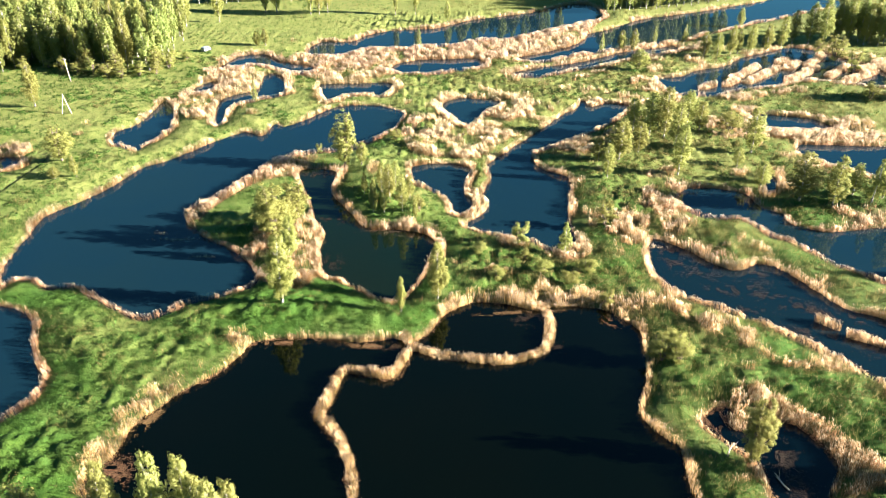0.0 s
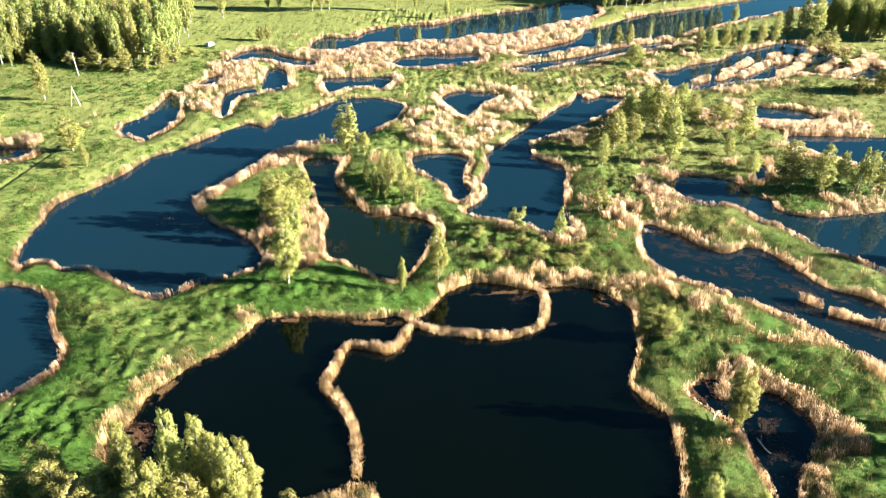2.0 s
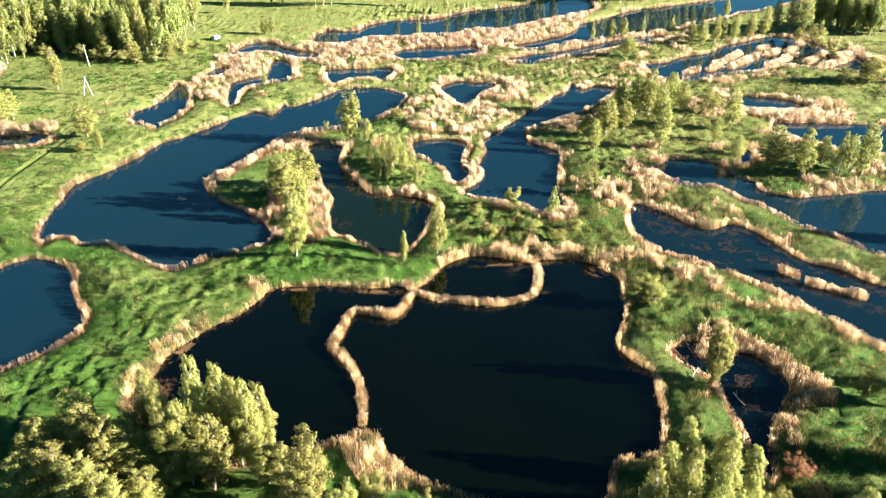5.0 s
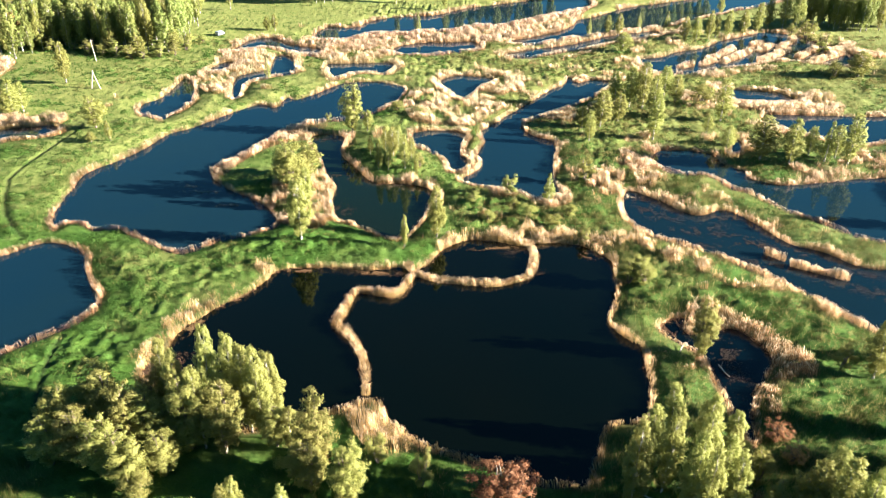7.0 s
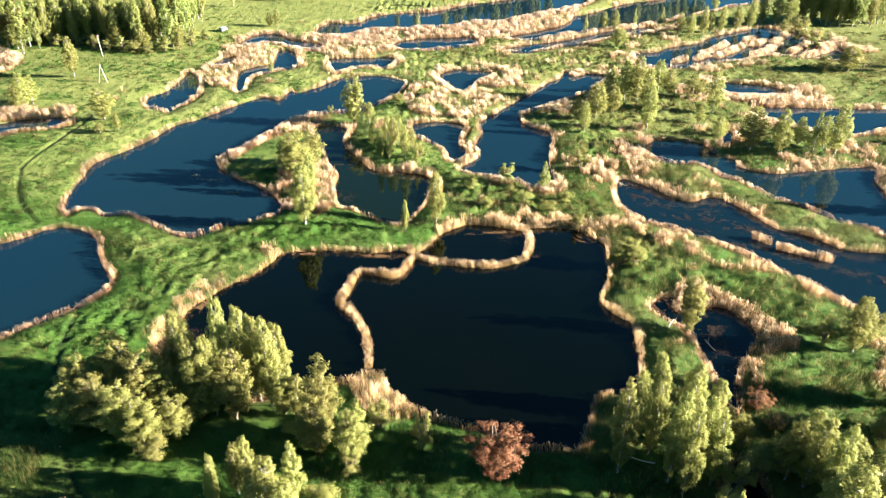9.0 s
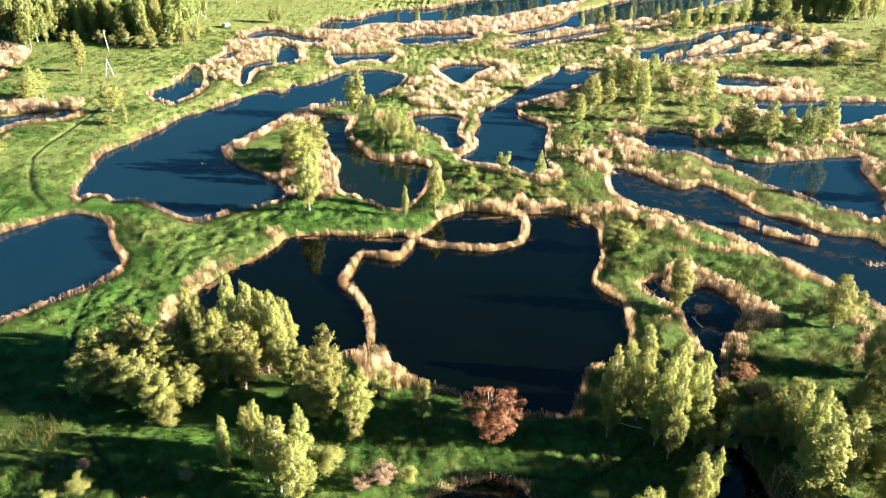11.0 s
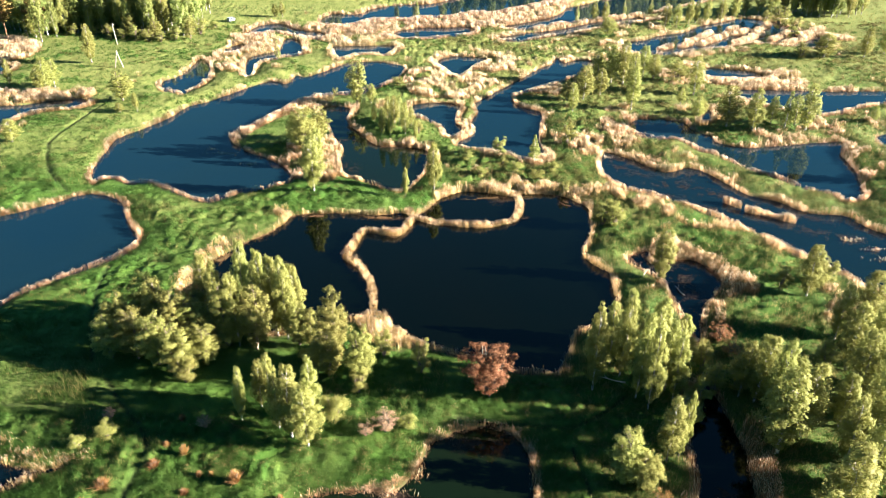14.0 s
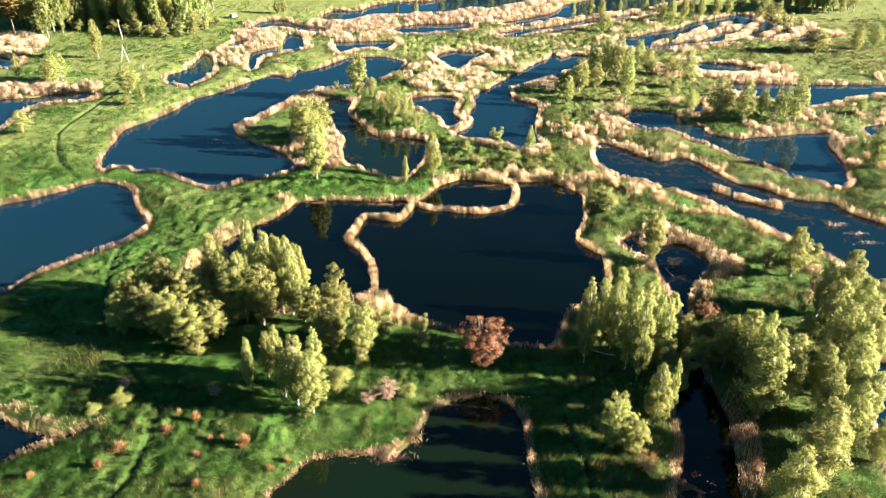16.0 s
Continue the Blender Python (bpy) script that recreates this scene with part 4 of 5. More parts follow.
# ---- reeds ----
def blades(root, height, breadth, lean, turn):
    """Tapered upright blades, one for each root: three corners each."""
    side = np.stack([np.cos(turn), np.sin(turn), np.zeros_like(turn)], -1) * (np.broadcast_to(breadth, turn.shape) / 2)[:, None]
    top = root + np.stack([lean[:, 0], lean[:, 1], height], -1)
    v = np.stack([root - side, root + side, top], 1).reshape(-1, 3)
    return v, np.arange(len(v)).reshape(-1, 3)


def plumes(root, height, breadth, lean, turn):
    """Lozenge-shaped seed heads: four corners each."""
    side = np.stack([np.cos(turn), np.sin(turn), np.zeros_like(turn)], -1) * (np.broadcast_to(breadth, turn.shape) / 2)[:, None]
    rise = np.stack([lean[:, 0], lean[:, 1], height], -1)
    v = np.stack([root, root + side + rise * 0.45, root + rise, root - side + rise * 0.45], 1).reshape(-1, 3)
    return v, np.arange(len(v)).reshape(-1, 4)


def reed_bed(x, y, rng, label="pale straw-coloured reeds with feathery tops along the shore", tall_by=1.0):
    far = np.clip((y - 70) / 230, 0, 1)
    n = len(x)
    z = np.maximum(ground_height(x, y), -0.4)
    tall = tall_by * (1.28 + 0.42 * lattice_noise(x, y, 7.0, 21) + 0.50 * reed_clump(x, y) + rng.normal(0, 0.16, n)).clip(0.5, 2.6)
    lean = rng.normal(0, 0.15, (n, 2)) + np.stack([0.18 * lattice_noise(x, y, 3.0, 23) - 0.06, 0.18 * lattice_noise(x, y, 3.0, 24)], -1)
    root = np.stack([x, y, z], -1)
    # each clump is rounded: its stems share the clump's own soft facing
    e = 0.3
    puffy = np.stack([reed_clump(x - e, y) - reed_clump(x + e, y), reed_clump(x, y - e) - reed_clump(x, y + e) - 0.25, np.full(n, 0.55)], -1) + rng.normal(0, 0.22, (n, 3))
    puffy /= np.linalg.norm(puffy, axis=1)[:, None]
    bed = tagged(new("reed_bed"), label, "reeds", "reed beds", "stuff")
    stalks, facing = [blades(root, tall, 0.034 + 0.06 * far, lean, south(rng, n))], [np.repeat(puffy, 3, axis=0)]
    for e in range(2):
        m = far < (0.55 if e == 0 else 0.3)
        k = m.sum()
        out = rng.normal(0, 0.28, (k, 2))
        start = root[m] + np.stack([lean[m, 0], lean[m, 1], tall[m]], -1) * rng.uniform(0.15, 0.7, k)[:, None]
        stalks.append(blades(start, tall[m] * rng.uniform(0.15, 0.4, k), 0.045 + 0.06 * far[m], out, south(rng, k)))
        facing.append(np.repeat(puffy[m], 3, axis=0))
    child("stalks", mesh_of("stalks", *joined(stalks), [STALK], smooth=True, normals=np.concatenate(facing)), bed)
    tip = root + np.stack([lean[:, 0], lean[:, 1], tall], -1)
    tip[:, 2] -= 0.36
    heads, facing = [], []
    for share, drop in ((0.7, 0.0), (0.45, 0.45)):
        some = rng.uniform(0, 1, n) < share * (1.0 if drop == 0.0 else far)
        k = some.sum()
        foot = tip[some] - np.array([0, 0, drop]) * rng.uniform(0.6, 1.4, (k, 1)) + np.concatenate([rng.normal(0, 0.07, (k, 2)), np.zeros((k, 1))], 1)
        heads.append(plumes(foot, rng.uniform(0.34, 0.62, k), 0.048 + 0.10 * far[some], rng.normal(0, 0.10, (k, 2)) + np.array([-0.12, 0.03]), south(rng, k)))
        facing.append(np.repeat(puffy[some], 4, axis=0))
    child("plumes", mesh_of("plumes", *joined(heads), [PLUME], smooth=True, normals=np.concatenate(facing)), bed, "cream-coloured feathery seed heads")


def south(rng, n):
    return rng.uniform(-0.5 * math.pi, 0.5 * math.pi, n)


def reed_clump(x, y):
    return lattice_noise(x, y, 2.3, 27) + 0.55 * lattice_noise(x, y, 1.0, 28)


def plant_reeds():
    rng = np.random.default_rng(5)
    spread = ((4, 75, 700000), (75, 160, 1000000), (160, 250, 760000), (250, 410, 760000))
    x = np.concatenate([rng.uniform(X0 + 2, X1 - 2, n) for a, b, n in spread])
    y = np.concatenate([rng.uniform(a, b, n) for a, b, n in spread])
    r, d = sample(reedy, x, y, -9.0), sample(shore, x, y, 40.0)
    keep = (r > 0) & (d > -0.5) & (rng.uniform(0, 1, len(x)) < np.clip(0.25 + r * 0.6, 0, 1)) & (sample(trodden, x, y, 0) < 0.2)
    keep &= np.abs(x) < 62 + 0.56 * y
    keep &= (r > 1.9) | (reed_clump(x, y) > np.where(d < 1.6, -0.8, -0.42))
    x, y = x[keep], y[keep]
    who = owner[((y - Y0) / CELL).astype(int), ((x - X0) / CELL).astype(int)]
    for k in range(len(POND_NAMES)):
        m = who == k
        if m.sum() > 20:
            reed_bed(x[m], y[m], rng)
    for cx, cy, along, across, count in REED_TUFTS:
        reed_bed(cx + rng.normal(0, along / 2, count), cy + rng.normal(0, across / 2, count), rng, "sparse young reeds standing in open water", 0.6)


plant_reeds()


# ---- meadow grass and undergrowth ----
def plant_grass():
    rng = np.random.default_rng(8)
    spread = ((8, 70, 170000, 0.07), (70, 160, 120000, 0.09), (160, 300, 70000, 0.18), (300, 430, 24000, 0.30))
    x, y, wide = [], [], []
    for a, b, n, w in spread:
        v = rng.uniform(a, b, n)
        y.append(v)
        x.append(rng.uniform(-1, 1, n) * (66 + 0.50 * v))
        wide.append(np.full(n, w))
    x, y, wide = np.concatenate(x), np.concatenate(y), np.concatenate(wide)
    d, r = sample(shore, x, y, 40.0), sample(reedy, x, y, -9.0)
    clump = lattice_noise(x, y, 2.6, 31) + 0.6 * lattice_noise(x, y, 9.0, 32)
    keep = (d > 0.15) & (r < 0.9) & (rng.uniform(-1.6, 1.0, len(x)) < clump) & (sample(trodden, x, y, 0) < 0.45)
    x, y, clump, wide = x[keep], y[keep], clump[keep], wide[keep]
    n = len(x)
    root = np.stack([x, y, ground_height(x, y) - 0.05], -1)
    pieces = []
    for e in range(3):
        tall = rng.uniform(0.3, 0.65, n) * (1 + 0.5 * clump.clip(0, 1.2))
        foot = root + np.concatenate([rng.normal(0, 0.16, (n, 2)), np.zeros((n, 1))], 1)
        pieces.append(blades(foot, tall, wide * rng.uniform(0.7, 1.4, n), rng.normal(0, 0.22, (n, 2)), south(rng, n)))
    sedge = rng.uniform(-1.1, 1.3, n) < lattice_noise(x, y, 6.0, 33) + np.where(x > 22, 0.2, np.where((x < -45) | (y < 135), -1.2, -0.5)) + np.where(x > 12, 1.0, 0.25) * np.clip(1 + sample(reedy, x, y, -9.0) / 3, 0, 1) + np.where(y > 230, 0.2, 0) + np.where((x > 4) & (y > 108), 0.8, 0)
    dry = []
    slope = ground_normals(x, y)
    for k, (v, f) in enumerate(pieces):
        v = v.reshape(-1, 3, 3)
        tall_dry = v[sedge].copy()
        tall_dry[:, 2] += (tall_dry[:, 2] - tall_dry[:, 0]) * 0.5
        pieces[k] = (v[~sedge].reshape(-1, 3), np.arange(3 * (~sedge).sum()).reshape(-1, 3))
        dry.append((tall_dry.reshape(-1, 3), np.arange(3 * sedge.sum()).reshape(-1, 3)))
    tagged(new("sedge", mesh_of("sedge", *joined(dry), [SEDGE], smooth=True, normals=np.tile(np.repeat(slope[sedge], 3, axis=0), (3, 1)))), "tufts of tall olive and straw-coloured sedge", "sedge", kind="stuff")
    tagged(new("meadow_grass", mesh_of("meadow_grass", *joined(pieces), [GRASS_BLADE], smooth=True, normals=np.tile(np.repeat(slope[~sedge], 3, axis=0), (3, 1)))), "tall green meadow grass in tussocks", "grass", kind="stuff")


def flecks(centres, outward, size, rng, wild=0.7):
    """Small leaf clumps, one triangle each, that face roughly outward: corners, faces and soft normals."""
    n = len(centres)
    up = outward + rng.normal(0, wild, (n, 3))
    up /= np.linalg.norm(up, axis=1)[:, None] + 1e-9
    up *= np.where((up * outward).sum(1) < 0, -1, 1)[:, None]
    a = np.cross(up, rng.normal(0, 1, (n, 3)))
    a /= np.linalg.norm(a, axis=1)[:, None] + 1e-9
    b = np.cross(up, a)
    s = (size * rng.uniform(0.6, 1.4, n))[:, None]
    v = np.stack([centres + a * s, centres + (-0.5 * a + 0.8 * b) * s, centres + (-0.5 * a - 0.8 * b) * s], 1).reshape(-1, 3)
    soft = outward + 0.35 * up
    soft /= np.linalg.norm(soft, axis=1)[:, None] + 1e-9
    return v, np.arange(len(v)).reshape(-1, 3), np.repeat(soft, 3, axis=0)


def leaf_mesh(name, verts, faces, normals, mat):
    return mesh_of(name, verts, faces, [mat], smooth=True, normals=normals)


def ground_normals(x, y):
    e = 0.45
    n = np.stack([ground_height(x - e, y) - ground_height(x + e, y), ground_height(x, y - e) - ground_height(x, y + e), np.full(x.shape, 2 * e)], -1)
    return n / np.linalg.norm(n, axis=1)[:, None]


def plant_undergrowth():
    """Tall herbs and low scrub: mounds of small leaves all over the wet meadow, green ones and dry ones."""
    rng = np.random.default_rng(15)
    n = 90000
    y = 8 + 300 * rng.uniform(0, 1, n) ** 1.35
    x = rng.uniform(-1, 1, n) * (66 + 0.50 * y)
    d, r = sample(shore, x, y, 40.0), sample(reedy, x, y, -9.0)
    scrub = lattice_noise(x, y, 11.0, 41) + 0.7 * lattice_noise(x, y, 3.5, 42) + np.where(x > 25, 0.65, np.where((x > 10) & (y > 45), 0.6, np.where((x > -80) & (y > 78) & (y < 135), 0.95, np.where(y < 60, 0.45, 0.25))))
    keep = (d > 0.9) & (r < np.where(y > 130, 2.2, 0.9)) & (scrub > rng.uniform(0.0, 0.9, n)) & (sample(trodden, x, y, 0) < 0.1) & ~((x < -22) & (y > 42) & (y < 78))
    x, y = x[keep][:10500], y[keep][:10500]
    # the rank herbs of the southern bank stand closest
    u, v = rng.uniform(-72, 66, 9000), rng.uniform(9, 60, 9000)
    rank = (sample(shore, u, v, 40.0) > 0.7) & (sample(trodden, u, v, 0) < 0.1) & (sample(reedy, u, v, -9.0) < 0.5) & ~((u < -22) & (v > 42))
    rank &= lattice_noise(u, v, 5.0, 45) + 0.6 * lattice_noise(u, v, 1.7, 46) > -0.25
    x, y = np.concatenate([x, u[rank][:3600]]), np.concatenate([y, v[rank][:3600]])
    k = 54
    z = ground_height(x, y)
    big = rng.uniform(0, 1, len(x)) ** 1.25
    small = np.where(y < 66, 0.7, 1.0)
    wide, tall = small * (0.40 + 0.95 * big + rng.uniform(0, 0.3, len(x))), small * (0.28 + 0.55 * big + rng.uniform(0, 0.2, len(x)))
    shape = np.stack([wide, wide, tall], -1)[:, None]
    foot = np.stack([x, y, z - 0.1], -1)[:, None]
    way = rng.normal(0, 1, (len(x), k, 3))
    way[..., 2] = np.abs(way[..., 2])
    way /= np.linalg.norm(way, axis=2)[..., None]
    reach = rng.uniform(0.86, 1.25, (len(x), k, 1))
    c = foot + way * reach * shape
    size = np.repeat(0.055 + 0.060 * big * small + 0.07 * np.clip((y - 60) / 200, 0, 1), k)
    dry = rng.uniform(-1.0, 1.0, len(x)) < 0.8 * lattice_noise(x, y, 8.0, 43) + np.where((x > 4) & (y > 108), 0.10, np.where(x > 10, -0.25, -0.75))
    for name, mask, mat, label in (("undergrowth", ~dry, GRASS_BLADE, "leafy green herbs and scrub on low mounds"), ("dry_undergrowth", dry, SEDGE, "olive and straw-coloured herbs on low mounds")):
        tagged(new(name, leaf_mesh(name, *flecks(c[mask].reshape(-1, 3), way[mask].reshape(-1, 3), size[np.repeat(mask, k)], rng, 0.45), mat)), label, "undergrowth", kind="stuff")


plant_grass()
plant_undergrowth()


# ---- trees ----
SHAPES = {
    # kind: crown from, widest at, top taper, stems, limbs, puff size, puff height
    "birch": (0.07, 0.40, 0.64, 1, 96, 0.50, 1.05),
    "willow": (0.02, 0.45, 0.48, 4, 100, 0.50, 0.9),
    "poplar": (0.03, 0.26, 0.90, 1, 60, 0.38, 1.3),
    "pine": (0.40, 0.70, 0.55, 1, 30, 0.62, 0.7),
    "bush": (0.0, 0.40, 0.50, 6, 36, 0.66, 0.9),
    "russet": (0.02, 0.62, 0.36, 7, 126, 0.34, 0.9),
    "dry": (0.0, 0.70, 0.4, 9, 72, 0.34, 1.2),
    "pale": (0.02, 0.58, 0.40, 7, 90, 0.36, 0.9),
    "rusty": (0.02, 0.55, 0.42, 8, 90, 0.34, 1.0),
    "forest": (0.08, 0.52, 0.60, 1, 60, 0.58, 1.15),
}


def crown_radius(kind, s):
    low, wide, taper = SHAPES[kind][:3]
    s = np.asarray(s, float)
    under = np.clip((s - low) / (wide - low), 0, 1) ** 0.6
    over = np.clip((1 - s) / (1 - wide), 0, 1) ** taper
    return np.where(s < wide, under, over)


def tree_meshes(kind, variant, wood, leaf, leaves, size):
    """A tree 10 m high and 4 m wide: stems with limbs, and leaves gathered in puffs round the limbs."""
    rng = np.random.default_rng(100 * variant + len(kind) * 7)
    low, wide, taper, stems, limbs, puff, rise_by = SHAPES[kind]
    wood_pieces, puffs = [], []
    for s in range(stems):
        h = np.linspace(0, 0.95 if s == 0 else rng.uniform(0.6, 0.9), 9)
        spread = 0.0 if stems == 1 else rng.uniform(0.5, 1.3)
        a0 = rng.uniform(0, 2 * math.pi)
        bend = rng.normal(0, 0.12, (9, 2)).cumsum(0) * 0.6
        path = np.stack([np.cos(a0) * spread * h ** 0.7 + bend[:, 0] * h, np.sin(a0) * spread * h ** 0.7 + bend[:, 1] * h, h * 10 - 0.3 * (h == 0)], -1)
        wood_pieces.append(tube(path, (0.15 if stems == 1 else 0.10) * (1 - h) ** 0.8 + 0.012, 6))
        puffs.append((path[-1] - np.array([0, 0, 0.25]), puff * 0.75))
        for e in range(limbs // stems):
            u = max(low, 0.06) + (h[-1] - max(low, 0.06)) * (e + rng.uniform(0, 1)) / (limbs // stems)
            start = np.array([np.interp(u * 0.9, h, path[:, k]) for k in range(3)])
            a = e * 2.4 + rng.uniform(-0.5, 0.5)
            reach = 1.95 * float(crown_radius(kind, u)) * rng.uniform(0.55, 1.0)
            end = np.array([math.cos(a) * reach, math.sin(a) * reach, min(u * 10 + rng.uniform(0.0, 0.5), 9.8)])
            mid = (start + end) / 2 + np.array([0, 0, 0.10 * reach])
            if e % 3 == 0:
                wood_pieces.append(tube(np.array([start, mid, end]), np.array([0.045, 0.028, 0.010]), 3))
            grow = puff * rng.uniform(0.65, 1.25) * (0.55 + 0.45 * float(crown_radius(kind, u)))
            puffs.append((end, grow))
            if reach > 0.9:
                puffs.append((mid, grow * 0.8))
    if kind == "dry":
        n = 420
        root = np.concatenate([rng.normal(0, 0.25, (n, 2)), np.zeros((n, 1))], 1)
        spray = rng.normal(0, 1, (n, 2)) * np.array([1.05, 1.05])
        rise = 10 - 0.9 * np.linalg.norm(spray, axis=1) ** 1.6 - rng.uniform(0, 4.5, n)
        twigs = blades(root, rise.clip(1.5, 10), 0.34, spray, rng.uniform(0, math.pi, n))
        return mesh_of("trunk", *joined(wood_pieces), [wood], smooth=True), mesh_of("crown", *twigs, [leaf])
    share = np.array([r * r for c, r in puffs])
    share = (leaves * share / share.sum()).astype(int) + 3
    centres, outward = [], []
    for (c, r), k in zip(puffs, share):
        way = rng.normal(0, 1, (k, 3))
        way /= np.linalg.norm(way, axis=1)[:, None]
        ragged = rng.uniform(0.25, 1.0, (k, 1)) ** 0.6 * rng.uniform(0.85, 1.35, (k, 1))
        centres.append(c + way * ragged * np.array([r, r, r * rise_by]))
        hub = (c + way * r) * np.array([1.0, 1.0, 0.35]) - np.array([0, 0, 0.12 * 10])
        hub /= np.linalg.norm(hub, axis=1)[:, None] + 1e-9
        both = 0.75 * way + 0.55 * hub
        outward.append(both / (np.linalg.norm(both, axis=1)[:, None] + 1e-9))
    centres, outward = np.concatenate(centres), np.concatenate(outward)
    centres[:, 2] = np.clip(centres[:, 2], 0.15, 10.2)
    return mesh_of("trunk", *joined(wood_pieces), [wood], smooth=True), leaf_mesh("crown", *flecks(centres, outward, size, rng, 0.5), leaf)


KINDS = {
    "birch": ("birch_tree", BIRCH_BARK, BIRCH_LEAF, "slender birch with yellow-green spring leaves and white trunk", "tree"),
    "willow": ("willow_tree", GREY_BARK, WILLOW_LEAF, "broad many-stemmed willow with olive-green leaves beside the water", "tree"),
    "poplar": ("young_aspen", BIRCH_BARK, BIRCH_LEAF, "narrow young spire-shaped tree with fresh green leaves", "tree"),
    "pine": ("pine_tree", PINE_BARK, PINE_LEAF, "tall pine with russet trunk and reddish sunlit crown", "tree"),
    "bush": ("willow_bush", GREY_BARK, BIRCH_LEAF, "dense rounded yellow-green willow bush in the grass", "bush"),
    "russet": ("russet_bush", GREY_BARK, RUSSET_LEAF, "wide bush with dry russet-brown leaves on the bank", "bush"),
    "dry": ("dry_shrub", GREY_BARK, DRY_LEAF, "dry rust-coloured shrub with bare twigs in the grass", "bush"),
    "pale": ("withered_bush", GREY_BARK, PALE_LEAF, "low withered bush with pale pinkish-straw twigs", "bush"),
    "rusty": ("rusty_shrub", GREY_BARK, DRY_LEAF, "low shrub with dry orange-brown leaves at the water", "bush"),
    "forest": ("forest_tree", BIRCH_BARK, FOREST_LEAF, "tall green birch in the dense wood behind the meadow", "tree"),
}
NEAR = {"birch": (11500, 0.092), "willow": (13500, 0.088), "poplar": (7000, 0.095), "bush": (7000, 0.092), "russet": (14000, 0.062), "pale": (5000, 0.07), "rusty": (5000, 0.07), "dry": (1800, 0.12)}
FAR = {"birch": (3300, 0.138), "willow": (3800, 0.135), "poplar": (2300, 0.14), "bush": (2600, 0.135), "pine": (3600, 0.16), "forest": (1600, 0.21)}
GROVES = {(kind, near): [tree_meshes(kind, v, KINDS[kind][1], KINDS[kind][2], *sizes[kind]) for v in range(4 if kind in ("birch", "willow", "forest") else 2)]
          for near, sizes in ((True, NEAR), (False, FAR)) for kind in sizes}
tree_rng = random.Random(4)


def tree(kind, x, y, height, breadth, group):
    name, wood, leaf, label, category = KINDS[kind]
    ob = tagged(new(name), label, category, group)
    z = float(ground_height(np.array([x]), np.array([y]))[0])
    turn = tree_rng.uniform(0, 360)
    ob.matrix_world = pose(x, y, max(z, -0.2), tree_rng.gauss(0, 1.5), tree_rng.gauss(0, 1.5), turn) @ Matrix.Diagonal((breadth / 4.3, breadth / 4.3, height / 10.0, 1))
    for piece, me in zip(("trunk", "crown"), tree_rng.choice(GROVES[kind, y < 150 and kind in NEAR])):
        child(piece, me, ob)
    return ob


for place, rows in TREES.items():
    for kind, x, y, height, breadth in rows:
        tree(kind, x, y, height, breadth, "trees of the " + place.replace("_more", "").replace("_", " "))
for place, corners in WOODS.items():
    line = np.array(corners)
    rng = np.random.default_rng(len(place))
    grown = []
    for e in range(4000):
        x, y = rng.uniform(line[:, 0].min(), line[:, 0].max()), rng.uniform(line[:, 1].min(), line[:, 1].max())
        if y < 455 and within(np.array([x]), np.array([y]), line)[0] and all((x - a) ** 2 + (y - b) ** 2 > 13 for a, b in grown):
            grown.append((x, y))
    for x, y in sorted(grown, key=lambda q: q[1])[:{"forest_edge": 165, "far_wood": 50}.get(place, 22)]:
        tree("forest" if rng.uniform() < 0.7 else "birch", x, y, rng.uniform(14, 22), rng.uniform(5.0, 8.0), "trees of the wood")


# ---- drifting weed, dead wood ----
def weed_mat(cx, cy, along, across, turn, count, rng, mat=WEED, label="brown rotting water weed drifting in a mat"):
    count *= 9
    u, v = rng.normal(0, along / 2, count), rng.normal(0, across / 2, count) + 0.4 * rng.normal(0, across, count) * (rng.uniform(0, 1, count) < 0.3)
    x, y = cx + u * math.cos(turn) - v * math.sin(turn), cy + u * math.sin(turn) + v * math.cos(turn)
    wet = sample(shore, x, y, 40.0) < 0.3
    x, y = x[wet], y[wet]
    streak = lattice_noise(x, y, 1.1, 61) + 0.6 * lattice_noise(x, y, 2.7, 62) > -0.1
    x, y = x[streak], y[streak]
    if len(x) < 5:
        return
    flat = np.tile(np.array([0.0, 0.0, 1.0]), (len(x), 1))
    verts, faces, _ = flecks(np.stack([x, y, rng.uniform(0.012, 0.05, len(x))], -1), flat, rng.uniform(0.04, 0.11, len(x)), rng, 0.10)
    verts[:, 2] = np.maximum(verts[:, 2], 0.008)
    tagged(new("floating_weed", mesh_of("floating_weed", verts, faces, [mat])), label, "water weed", "weed mats", "stuff")


weed_rng = np.random.default_rng(77)
for row in EAST_LAKE_WEED + BOG_WEED + WEED_MATS:
    weed_mat(*row, weed_rng)
for row in LITTER_MATS:
    weed_mat(*row, weed_rng, LITTER, "rust-brown mat of broken reeds in the shallows")


